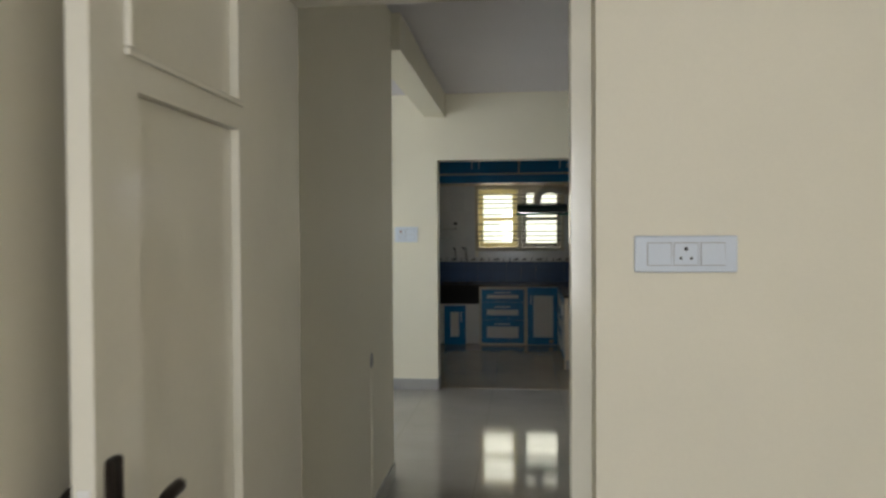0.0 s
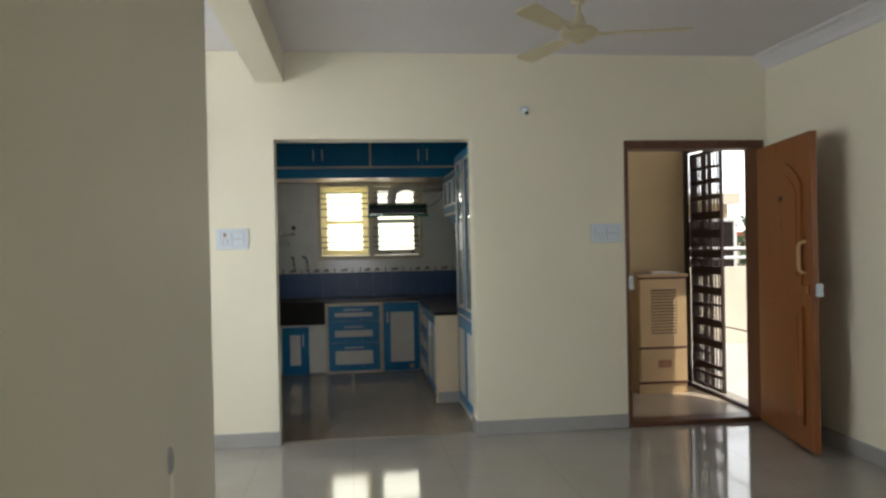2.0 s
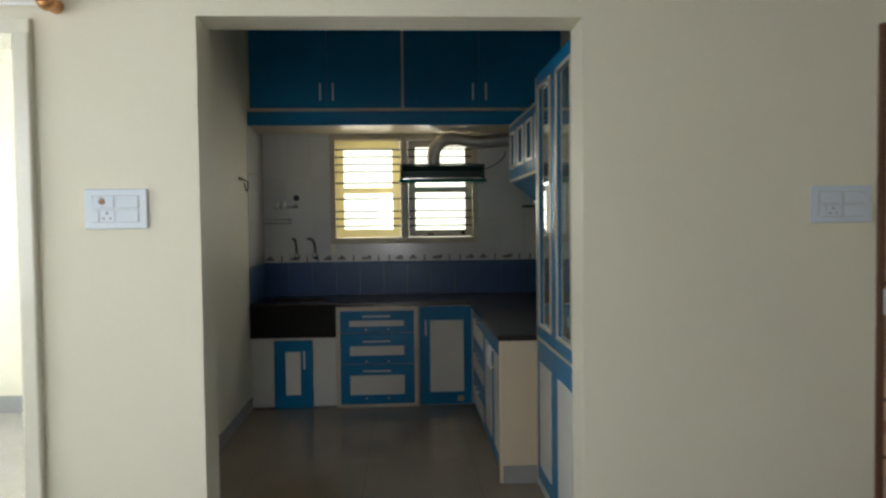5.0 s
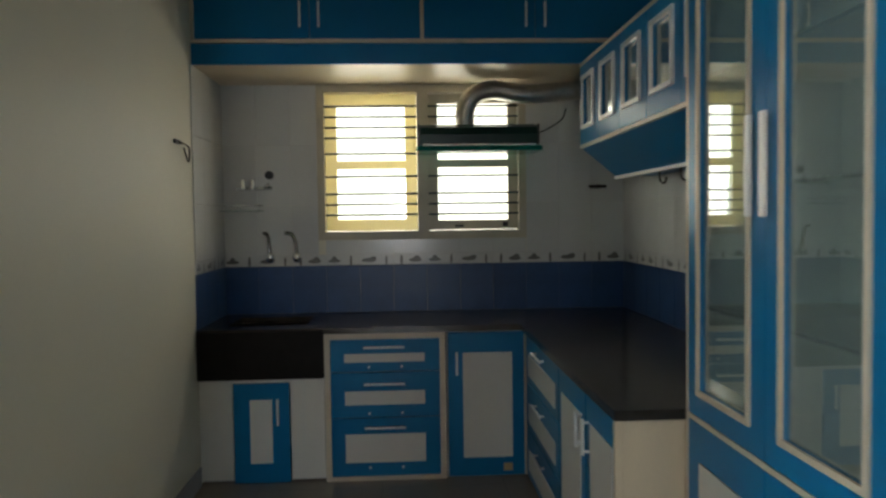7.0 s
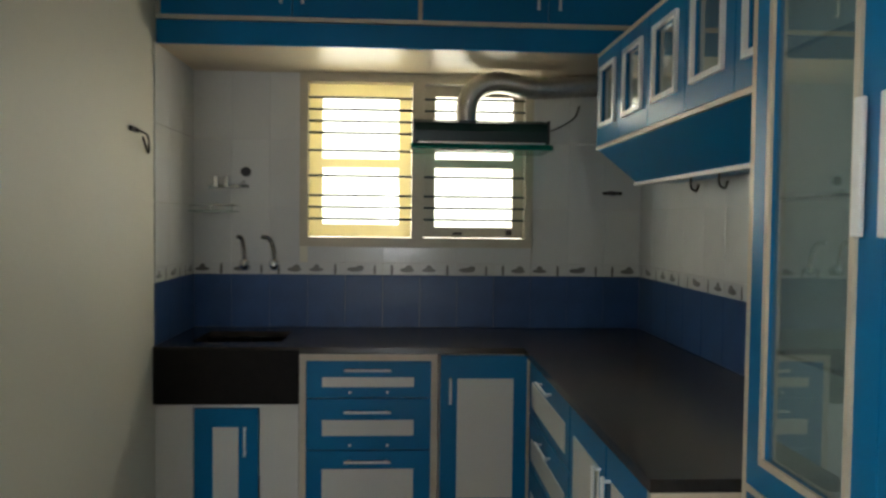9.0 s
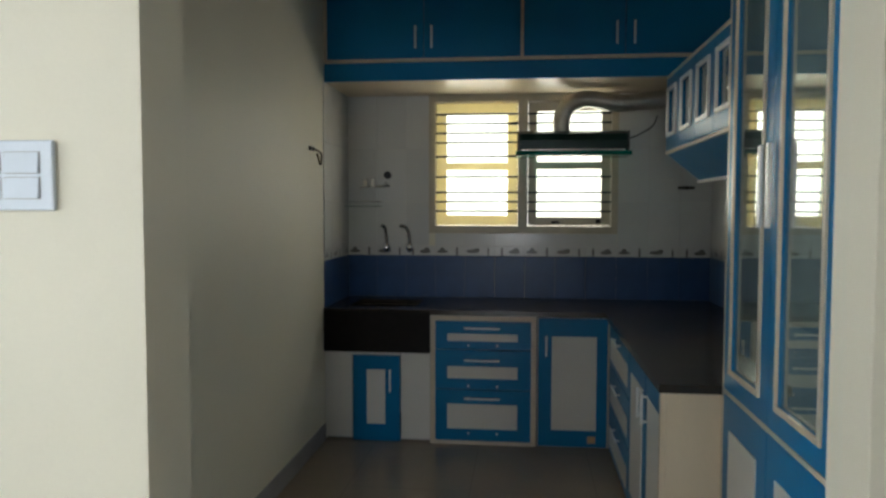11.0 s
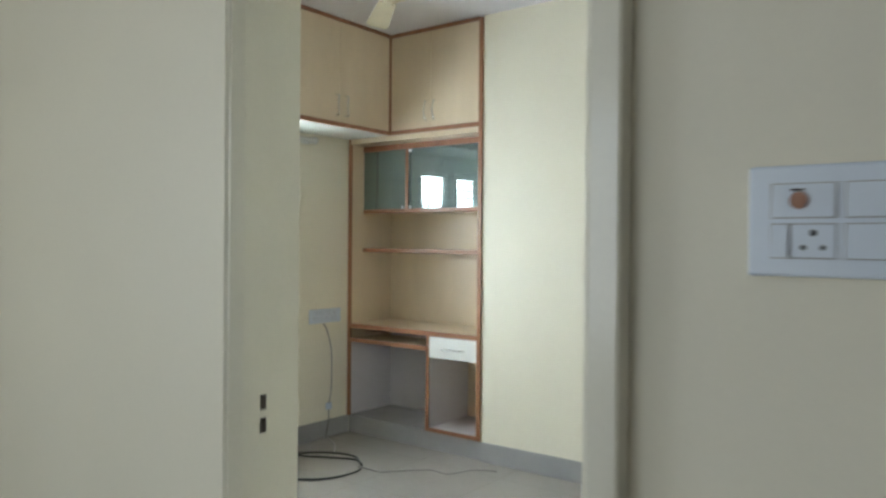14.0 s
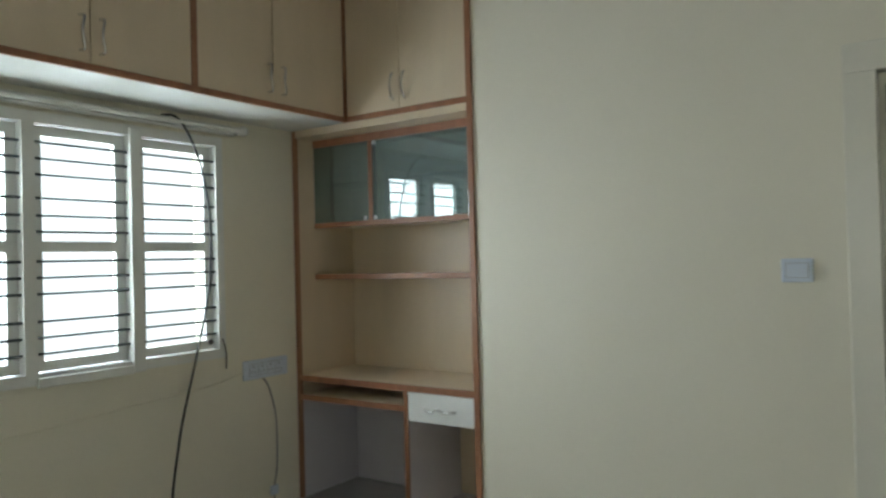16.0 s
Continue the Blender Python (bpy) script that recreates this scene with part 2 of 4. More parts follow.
def box(x0, x1, y0, y1, z0, z1, bevel=0.0, bm=None):
    own = bmesh.new()
    bmesh.ops.create_cube(own, size=1)
    for v in own.verts:
        v.co = (x0 + (v.co.x + 0.5) * (x1 - x0), y0 + (v.co.y + 0.5) * (y1 - y0), z0 + (v.co.z + 0.5) * (z1 - z0))
    if bevel:
        bmesh.ops.bevel(own, geom=own.edges[:], offset=bevel, segments=2, affect="EDGES", profile=0.5)
    return merge(bm, own)


def merge(bm, own):
    if bm is None:
        return own
    me = bpy.data.meshes.new("tmp")
    own.to_mesh(me)
    own.free()
    bm.from_mesh(me)
    bpy.data.meshes.remove(me)
    return bm


def rod(p, q, r, seg=12, bm=None, r2=None):
    own = bmesh.new()
    p, q = Vector(p), Vector(q)
    bmesh.ops.create_cone(own, cap_ends=True, segments=seg, radius1=r, radius2=r if r2 is None else r2, depth=(q - p).length)
    m = Matrix.Translation((p + q) / 2) @ (q - p).to_track_quat("Z", "Y").to_matrix().to_4x4()
    bmesh.ops.transform(own, matrix=m, verts=own.verts)
    return merge(bm, own)


def ball(c, r, scale=(1, 1, 1), bm=None, seg=14):
    own = bmesh.new()
    bmesh.ops.create_uvsphere(own, u_segments=seg, v_segments=seg // 2 + 2, radius=r)
    for v in own.verts:
        v.co = Vector((v.co.x * scale[0], v.co.y * scale[1], v.co.z * scale[2])) + Vector(c)
    return merge(bm, own)


def smoothed(points, steps=8):
    """A Catmull-Rom line through the points."""
    pts = [Vector(p) for p in points]
    pts = [2 * pts[0] - pts[1], *pts, 2 * pts[-1] - pts[-2]]
    out = []
    for a, b, c, d in zip(pts, pts[1:], pts[2:], pts[3:]):
        for i in range(steps):
            t = i / steps
            out.append(0.5 * (2 * b + (c - a) * t + (2 * a - 5 * b + 4 * c - d) * t * t + (3 * b - a - 3 * c + d) * t ** 3))
    return out + [pts[-2]]


def tube(points, r, seg=8, steps=8, ribs=0.0, bm=None):
    pts = smoothed(points, steps)
    own = bmesh.new()
    rings = []
    up = Vector((0.13, 0.31, 0.94))
    for i, p in enumerate(pts):
        d = (pts[min(i + 1, len(pts) - 1)] - pts[max(i - 1, 0)]).normalized()
        u = (up - d * up.dot(d)).normalized()
        w = d.cross(u)
        up = u
        rad = r * (1 + (ribs if i % 2 else -ribs))
        rings.append([own.verts.new(p + rad * (math.cos(6.2832 * k / seg) * u + math.sin(6.2832 * k / seg) * w)) for k in range(seg)])
    for a, b in zip(rings, rings[1:]):
        for k in range(seg):
            own.faces.new((a[k], a[(k + 1) % seg], b[(k + 1) % seg], b[k]))
    own.faces.new(rings[0])
    own.faces.new(rings[-1])
    return merge(bm, own)


def prism(outline, axis, lo, hi, bm=None):
    """An outline of two coordinates, drawn out along the third."""
    own = bmesh.new()

    def at(a, b, c):
        return {"x": (c, a, b), "y": (a, c, b), "z": (a, b, c)}[axis]
    low = [own.verts.new(at(a, b, lo)) for a, b in outline]
    high = [own.verts.new(at(a, b, hi)) for a, b in outline]
    own.faces.new(low)
    own.faces.new(high)
    for i in range(len(low)):
        k = (i + 1) % len(low)
        own.faces.new((low[i], low[k], high[k], high[i]))
    return merge(bm, own)


def slab(axis, lo, hi, a0, a1, b0, b1, holes=()):
    """A slab lo..hi thick along an axis with rectangular holes; only its outer faces."""
    us = sorted({a0, a1, *[h[0] for h in holes], *[h[1] for h in holes]})
    vs = sorted({b0, b1, *[h[2] for h in holes], *[h[3] for h in holes]})
    own = bmesh.new()
    cache = {}

    def vert(a, b, c):
        k = (round(a, 5), round(b, 5), c)
        if k not in cache:
            cache[k] = own.verts.new({"x": (c, a, b), "y": (a, c, b), "z": (a, b, c)}[axis])
        return cache[k]

    def solid(i, j):
        if not (0 <= i < len(us) - 1 and 0 <= j < len(vs) - 1):
            return False
        a, b = (us[i] + us[i + 1]) / 2, (vs[j] + vs[j + 1]) / 2
        return not any(h[0] < a < h[1] and h[2] < b < h[3] for h in holes)
    for i in range(len(us) - 1):
        for j in range(len(vs) - 1):
            if not solid(i, j):
                continue
            a, A, b, B = us[i], us[i + 1], vs[j], vs[j + 1]
            for c in (lo, hi):
                own.faces.new([vert(a, b, c), vert(A, b, c), vert(A, B, c), vert(a, B, c)])
            for di, dj, p, q in ((-1, 0, (a, b), (a, B)), (1, 0, (A, b), (A, B)), (0, -1, (a, b), (A, b)), (0, 1, (a, B), (A, B))):
                if not solid(i + di, j + dj):
                    own.faces.new([vert(*p, lo), vert(*q, lo), vert(*q, hi), vert(*p, hi)])
    return own


def structure(name, bm, mat, label, category="wall"):
    ob = part(name, bm, mat)
    return tagged(ob, label, category, kind="structure")


# ---- the shell: bedroom, living room, kitchen, study, lobby ----
H, HS = 2.70, 2.84
structure("floor", slab("z", -0.12, 0.0, -5.0, 3.30, -2.9, 10.75), FLOOR, "polished grey vitrified tile floor of the flat", "floor")
structure("wall_kitchen_front", slab("y", 6.92, 7.11, -5.0, 3.30, 0, HS, [(-2.0, -1.10, -1, 2.08), (-0.50, 0.876, -1, 2.1), (1.99, 3.05, -1, 2.075)]), WALL, "cream painted wall with kitchen, study and entrance openings")
structure("wall_living_east", slab("x", 3.09, 3.28, 2.12, 6.92, 0, H), WALL, "cream painted living room wall beside the entrance")
structure("wall_passage", slab("x", -0.62, -0.477, 2.10, 4.44, 0, H), WALL, "cream painted passage wall by the bedroom door")
structure("wall_living_south", slab("y", 4.25, 4.44, -3.75, -0.62, 0, H, [(-2.95, -1.35, 0.85, 2.15)]), WALL, "cream painted living room wall with a window")
structure("wall_living_west", slab("x", -3.75, -3.56, 4.44, 6.92, 0, H, [(4.6, 6.0, 0.85, 2.15)]), WALL, "cream painted living room end wall with a window")
# the second hole is an added, unseen opening for the living room fill lamp
structure("wall_bedroom_door", slab("y", 1.888, 2.10, -0.62, 3.28, 0, H, [(-0.37, 0.436, -1, 2.08), (2.2, 3.0, 0.85, 2.15)]), WALL, "cream painted bedroom wall with the door opening")
structure("wall_bedroom_west", slab("x", -0.62, -0.42, -2.7, 1.888, 0, H), WALL, "cream painted bedroom wall")
structure("wall_bedroom_east", slab("x", 1.90, 2.08, -2.7, 1.888, 0, H), WALL, "cream painted bedroom wall")
structure("wall_bedroom_south", slab("y", -2.9, -2.7, -0.62, 2.08, 0, H, [(-0.38, 0.72, 0.85, 2.15)]), WALL, "cream painted bedroom wall with a window")
structure("wall_kitchen_west", slab("x", -1.0, -0.905, 7.11, 10.55, 0, HS), WALL, "cream painted kitchen side wall")
structure("wall_kitchen_east", slab("x", 1.41, 1.60, 7.11, 10.55, 0, HS), WALL, "cream painted kitchen wall behind the cabinets")
structure("wall_kitchen_back", slab("y", 10.31, 10.50, -0.905, 1.41, 0, HS, [(-0.345, 0.81, 1.22, 2.06)]), WALL, "kitchen window wall")
structure("wall_study_back", slab("y", 9.82, 10.0, -3.2885, -1.0, 0, HS, [(-1.762, -1.03, -1, 2.10)]), WALL, "cream painted study wall with the bathroom door")
structure("wall_study_niche_back", slab("y", 10.29, 10.45, -4.68, -3.268, 0, HS), WALL, "wall behind the study niche")
structure("wall_study_niche_side", slab("x", -3.268, -3.16, 10.0, 10.45, 0, HS), WALL, "side of the study niche")
structure("wall_study_west", slab("x", -4.68, -4.471, 7.11, 10.29, 0, HS, [(7.28, 9.31, 0.97, 2.03)]), WALL, "cream painted study wall with the barred windows")
structure("wall_bath_back", slab("y", 10.6, 10.7, -2.2, -1.0, 0, HS), WALL, "plain wall behind the bathroom door")
structure("wall_lobby_back", slab("y", 8.33, 8.45, 1.60, 3.12, -0.1, 2.95), TANWALL, "tan painted lobby wall behind the shoe cabinet")
structure("ceiling", slab("z", H, H + 0.12, -3.75, 3.28, -2.9, 6.92), CEIL, "white painted ceiling slab", "ceiling")
structure("ceiling_kitchen", slab("z", HS, HS + 0.12, -5.0, 1.60, 6.92, 10.75), CEIL, "white painted kitchen and study ceiling", "ceiling")
structure("ceiling_lobby", slab("z", 2.75, 2.87, 1.60, 4.3, 6.93, 8.33), CEIL, "white painted lobby soffit", "ceiling")
structure("beam", slab("y", 4.44, 6.92, -0.61, -0.424, 2.487, H), WALL, "cream painted ceiling beam", "beam")
structure("cornice_east", prism([(3.09, 2.70), (3.09, 2.60), (3.075, 2.60), (3.06, 2.635), (3.02, 2.675), (2.985, 2.685), (2.985, 2.70)], "y", 2.12, 6.92), CEIL, "white plaster cornice along the wall", "cornice")
structure("floor_lobby", slab("z", -0.12, -0.005, 3.30, 3.54, 6.6, 8.6), OUTTILE, "beige lobby tile floor", "floor")

structure("floor_lobby_inner", slab("z", 0.001, 0.005, 1.62, 3.08, 7.12, 8.32), LOBBYTILE, "beige mottled lobby tile floor", "floor")
# thin overlay whose browner colour stands in for the dim kitchen light
structure("floor_kitchen", slab("z", 0.001, 0.005, -0.904, 1.409, 7.0, 10.309), KITCHENFLOOR, "polished kitchen tile floor, coloured browner for its shade", "floor")


def skirting(name, x0, x1, y0, y1, z1=0.1):
    structure(name, box(x0, x1, y0, y1, 0, z1, 0.003), SKIRT, "grey tile skirting along the wall", "baseboard")


skirting("baseboard_front_a", -1.059, -0.492, 6.908, 6.92)
skirting("baseboard_front_b", 0.868, 1.985, 6.908, 6.92)
skirting("baseboard_front_c", -3.55, -2.0, 6.908, 6.92)
skirting("baseboard_jamb_a", -0.50, -0.49, 6.921, 7.11)
skirting("baseboard_jamb_b", 0.866, 0.876, 6.921, 7.11)
skirting("baseboard_kitchen_west", -0.905, -0.895, 7.12, 9.70)
skirting("baseboard_east", 3.08, 3.09, 2.13, 6.90)
skirting("baseboard_passage", -0.477, -0.467, 2.11, 4.44)
skirting("baseboard_study_back", -3.288, -1.80, 9.81, 9.82, 0.125)
skirting("baseboard_study_west", -4.471, -4.461, 7.12, 9.82, 0.125)
skirting("baseboard_bedroom", 0.44, 1.90, 1.876, 1.888)


# ---- shared small things ----
def facing(side):
    """A turn that brings the front (-y) of a thing to face a side."""
    return {"-y": 0, "+x": 90, "+y": 180, "-x": -90}[side]


def place(ob, x, y, z, side="-y"):
    ob.matrix_basis = pose(x, y, z, 0, 0, facing(side))
    return ob


def switch_plate(x, y, z, side, w, h, cols, rows, label, sockets=(), lit=()):
    t = thing("switch_plate", (0, 0, 0), label, "switch")
    part("plate", box(-w / 2, w / 2, -0.012, 0, -h / 2, h / 2, 0.004), PLATE, t)
    cw, ch = w * 0.78 / cols, h * 0.72 / rows
    for c in range(cols):
        for r in range(rows):
            cx, cz = -w * 0.39 + cw * (c + 0.5), h * 0.36 - ch * (r + 0.5)
            part("module_gap", box(cx - cw * 0.46, cx + cw * 0.46, -0.0125, -0.011, cz - ch * 0.44, cz + ch * 0.44), SKIRT, t, "grey gap round a switch module")
            if (c, r) in sockets:
                left = cx - cw * 0.44
                if h > 0.1:
                    part("rocker", prism([(-0.013, cz - ch * 0.41), (-0.019, cz - ch * 0.41), (-0.0145, cz + ch * 0.41), (-0.013, cz + ch * 0.41)], "x", left, left + cw * 0.24), PLATE, t)
                    left += cw * 0.28
                right = cx + cw * 0.44
                mid, wide = (left + right) / 2, right - left
                s = part("socket", box(left, right, -0.0145, -0.011, cz - ch * 0.41, cz + ch * 0.41, 0.001), PLATE, t)
                for dx, dz, rad in ((0, 0.2, 0.0045), (-0.22, -0.16, 0.0035), (0.22, -0.16, 0.0035)):
                    part("pin_hole", rod((mid + dx * wide, -0.0152, cz + dz * ch), (mid + dx * wide, -0.0135, cz + dz * ch), rad, 10), BLACK, s)
            else:
                k = part("rocker", prism([(-0.013, cz - ch * 0.41), (-0.019, cz - ch * 0.41), (-0.0145, cz + ch * 0.41), (-0.013, cz + ch * 0.41)], "x", cx - cw * 0.43, cx + cw * 0.43), PLATE, t)
                if (c, r) in lit:
                    part("indicator", rod((cx - cw * 0.05, -0.014, cz), (cx - cw * 0.05, -0.0195, cz), 0.011, 14), TRIMW, k, "brownish red indicator lens")
                    part("mark", box(cx - cw * 0.16, cx + cw * 0.02, -0.0178, -0.0152, cz + ch * 0.24, cz + ch * 0.29), BRONZE, k)
    return place(t, x, y, z, side)


switch_plate(-0.787, 6.919, 1.424, "-y", 0.215, 0.14, 2, 2, "white double-row switch plate with sockets on cream wall", {(0, 1)}, {(0, 0)})
switch_plate(1.842, 6.919, 1.415, "-y", 0.234, 0.138, 2, 2, "white switch plate with sockets beside the entrance door", {(0, 1)})
switch_plate(0.630, 1.887, 1.374, "-y", 0.221, 0.081, 3, 1, "white wide switch plate with a socket in the bedroom", {(1, 0)})
switch_plate(-1.935, 9.819, 1.340, "-y", 0.105, 0.085, 1, 1, "small white single switch plate in the study")


def wall_holder(x, y, z):
    t = thing("lamp_holder", (0, 0, 0), "small white angled bulb holder without a bulb", "lamp holder")
    part("base", rod((0, 0, 0), (0, -0.015, 0), 0.03, 16), PLATE, t, smooth=False)
    n = part("socket", rod((0, -0.012, 0), (0, -0.065, -0.03), 0.018, 14), PLATE, t)
    part("hole", rod((0, -0.066, -0.0306), (0, -0.069, -0.0322), 0.013, 14), BLACK, n, "dark open bulb socket")
    return place(t, x, y, z)


wall_holder(1.258, 6.919, 2.30)
wall_holder(-2.12, 9.819, 2.42)


def door_frame(name, x0, x1, y0, y1, z1, w, mat, label):
    """Jambs and head round an opening x0..x1, wall y0..y1."""
    t = thing(name, ((x0 + x1) / 2, y0, 0), label, "door frame", kind="structure")
    part("jamb", box(x0, x0 + w, y0, y1, 0, z1 - w, 0.004), mat, t)
    part("jamb", box(x1 - w, x1, y0, y1, 0, z1 - w, 0.004), mat, t)
    part("head", box(x0, x1, y0, y1, z1 - w, z1, 0.004), mat, t)
    return t


# bedroom door, open against the wall
bf = thing("door_frame_1", (0.03, 1.985, 0), "cream gloss painted bedroom door frame", "door frame", kind="structure")
part("jamb", box(-0.375, -0.315, 1.93, 2.115, 0, 2.02, 0.004), FRAME, bf)
part("jamb", prism([(0.388, 1.985), (0.4355, 1.985), (0.4355, 2.115), (0.408, 2.115), (0.392, 2.10), (0.388, 2.085), (0.388, 2.045), (0.398, 2.036), (0.398, 2.008), (0.388, 2.0)], "z", 0, 2.02), FRAME, bf)
part("head", box(-0.375, 0.4355, 1.985, 2.115, 2.021, 2.079, 0.004), FRAME, bf)
part("strike_plate", box(0.3955, 0.3985, 2.009, 2.034, 0.93, 1.05), BRONZE, bf, "dark metal strike plate")
d = thing("door_1", (-0.33, 1.92, 0.01), "open cream painted panelled bedroom door", "door")
leaf = part("leaf", slab("x", -0.347, -0.312, 1.15, 1.925, 0.012, 2.04, [(1.28, 1.685, 0.2, 0.72), (1.28, 1.685, 0.84, 1.64), (1.28, 1.685, 1.70, 1.93)]), FRAME, d)
for z0, z1 in ((0.2, 0.72), (0.84, 1.64), (1.70, 1.93)):
    part("panel", box(-0.336, -0.330, 1.281, 1.684, z0 + 0.001, z1 - 0.001), FRAME, leaf)
part("bead", box(-0.3119, -0.301, 1.238, 1.256, 1.70, 1.95, 0.003), FRAME, leaf)
part("bead", box(-0.3119, -0.303, 1.238, 1.70, 1.688, 1.699, 0.003), FRAME, leaf)
part("lock_plate", box(-0.339, -0.320, 1.1475, 1.1505, 0.86, 1.07), ALU, leaf, "worn metal lock plate on the door edge")
for sx, fx in ((1, -0.312), (-1, -0.347)):
    h = part("handle_plate", box(min(fx, fx + sx * 0.008), max(fx, fx + sx * 0.008), 1.172, 1.208, 0.88, 1.105, 0.008), BRONZE, leaf, "dark bronze handle plate")
    part("lever", tube([(fx, 1.188, 1.0), (fx + sx * 0.045, 1.188, 1.0), (fx + sx * 0.055, 1.20, 1.005), (fx + sx * 0.058, 1.235, 1.03), (fx + sx * 0.056, 1.285, 1.035)], 0.011, 8, 6), BRONZE, h, smooth=True)

# study door frame and leaf folded inside the room
sf = thing("door_frame_2", (-1.56, 6.905, 0), "cream gloss painted study door frame", "door frame", kind="structure")
part("jamb", prism([(-1.9995, 6.925), (-1.9995, 6.912), (-1.995, 6.909), (-1.992, 6.918), (-1.988, 6.920), (-1.978, 6.950), (-1.978, 7.018), (-1.990, 7.019), (-1.990, 7.122), (-1.9995, 7.122)], "z", 0, 2.03), FRAME, sf)
part("jamb", prism([(-1.110, 6.884), (-1.106, 6.882), (-1.064, 6.882), (-1.060, 6.886), (-1.060, 6.9195), (-1.075, 7.125), (-1.148, 7.125), (-1.148, 6.95), (-1.110, 6.945)], "z", 0, 2.03), FRAME, sf)
part("head", box(-1.9995, -1.06, 6.895, 7.125, 2.031, 2.085, 0.004), FRAME, sf)
for z in (0.972, 1.025):
    part("strike_plate", box(-1.9785, -1.9765, 6.998, 7.014, z - 0.017, z + 0.017), BRONZE, sf, "dark latch hole plate")

# bathroom door of the study, shut
df = door_frame("door_frame_3", -1.772, -1.02, 9.80, 9.99, 2.115, 0.10, FRAME, "cream painted bathroom door frame in the study")
d = thing("door_3", (-1.4, 9.88, 0), "shut cream painted panelled door with dark bolts", "door")
leaf = part("leaf", box(-1.653, -1.117, 9.855, 9.89, 0.01, 2.012, 0.002), FRAME, d)
for z0, z1 in ((0.2, 0.85), (1.0, 1.78)):
    part("panel", box(-1.55, -1.2, 9.846, 9.8555, z0, z1, 0.005), FRAME, leaf)
part("tower_bolt", box(-1.628, -1.598, 9.842, 9.8555, 1.76, 1.97, 0.003), BRONZE, leaf)
part("pull", box(-1.618, -1.598, 9.83, 9.8555, 1.135, 1.28, 0.004), BRONZE, leaf)
b = part("slide_bolt", rod((-1.632, 9.842, 1.065), (-1.40, 9.842, 1.06), 0.008), BRONZE, leaf)
part("knob", ball((-1.628, 9.842, 1.067), 0.019), BRONZE, b, smooth=True)
part("hasp", tube([(-1.525, 9.842, 1.065), (-1.527, 9.835, 1.03), (-1.55, 9.838, 1.0), (-1.553, 9.84, 0.97)], 0.012, 8, 5), BRONZE, b, smooth=True)
part("lock_plate", box(-1.575, -1.54, 9.84, 9.8555, 0.945, 0.995, 0.003), STEEL, leaf)
part("catch", box(-1.630, -1.595, 9.842, 9.8555, 0.98, 1.01, 0.003), BRONZE, leaf)
d.location.x -= 0.018

# entrance door
mf = thing("door_frame_4", (2.5, 6.9, 0), "dark brown wooden entrance door frame", "door frame", kind="structure")
part("jamb", box(1.985, 2.012, 6.905, 7.08, 0, 2.02, 0.004), DARKWOOD, mf)
part("jamb", box(2.995, 3.055, 6.90, 7.08, 0, 2.02, 0.004), DARKWOOD, mf)
part("head", box(1.985, 3.055, 6.90, 7.08, 2.02, 2.08, 0.004), DARKWOOD, mf)
part("threshold", box(2.013, 2.994, 6.905, 7.07, 0.0, 0.035, 0.006), DARKWOOD, mf)
part("latch_block", box(2.0, 2.03, 6.885, 6.904, 1.0, 1.1, 0.004), PLATE, mf, "white latch keeper")


def arch(y0, y1, z0, z1, rise, n=12):
    pts = [(y0, z0), (y1, z0), (y1, z1 - rise)]
    for i in range(1, n):
        t = i / n
        pts.append((y1 + (y0 - y1) * t, z1 - rise + rise * math.sin(math.pi * t) ** 0.8))
    return pts + [(y0, z1 - rise)]


d = thing("entrance_door", (0, 0, 0), "open varnished teak entrance door with arched panels", "door")
leaf = part("leaf", box(-0.04, 0.0, -0.93, 0.0, 0.015, 2.01, 0.003), TEAK, d)
for fx, sx in ((-0.04, -1), (0.0, 1)):
    a, b2 = sorted((fx, fx + sx * 0.012))
    part("panel_moulding", prism(arch(-0.80, -0.13, 1.05, 1.86, 0.16), "x", a, b2), TEAK, leaf)
    part("panel", prism(arch(-0.74, -0.19, 1.11, 1.79, 0.14), "x", a - 0.006, b2 + 0.006), TEAK, leaf)
    part("panel_moulding", box(a, b2, -0.80, -0.13, 0.16, 0.92, 0.004), TEAK, leaf)
    part("panel", box(a - 0.006, b2 + 0.006, -0.74, -0.19, 0.22, 0.86, 0.004), TEAK, leaf)
part("pull_handle", tube([(-0.04, -0.845, 1.13), (-0.08, -0.845, 1.15), (-0.085, -0.845, 1.23), (-0.08, -0.845, 1.31), (-0.04, -0.845, 1.33)], 0.011, 8, 5), TAN, leaf, "dull brass pull handle", True)
part("lock", box(-0.058, -0.0385, -0.9, -0.85, 1.0, 1.06, 0.004), GOLD, leaf, "brass lock")
part("lock_case", box(-0.02, 0.02, -0.95, -0.9305, 0.99, 1.07, 0.004), PLATE, leaf, "white rim lock case")
part("knocker", box(-0.062, -0.0385, -0.52, -0.46, 1.60, 1.63, 0.005), BRONZE, leaf)
part("peep_hole", rod((-0.05, -0.49, 1.45), (-0.058, -0.49, 1.45), 0.012), BRONZE, leaf)
d.matrix_basis = pose(3.035, 6.895, 0, 0, 0, -11)

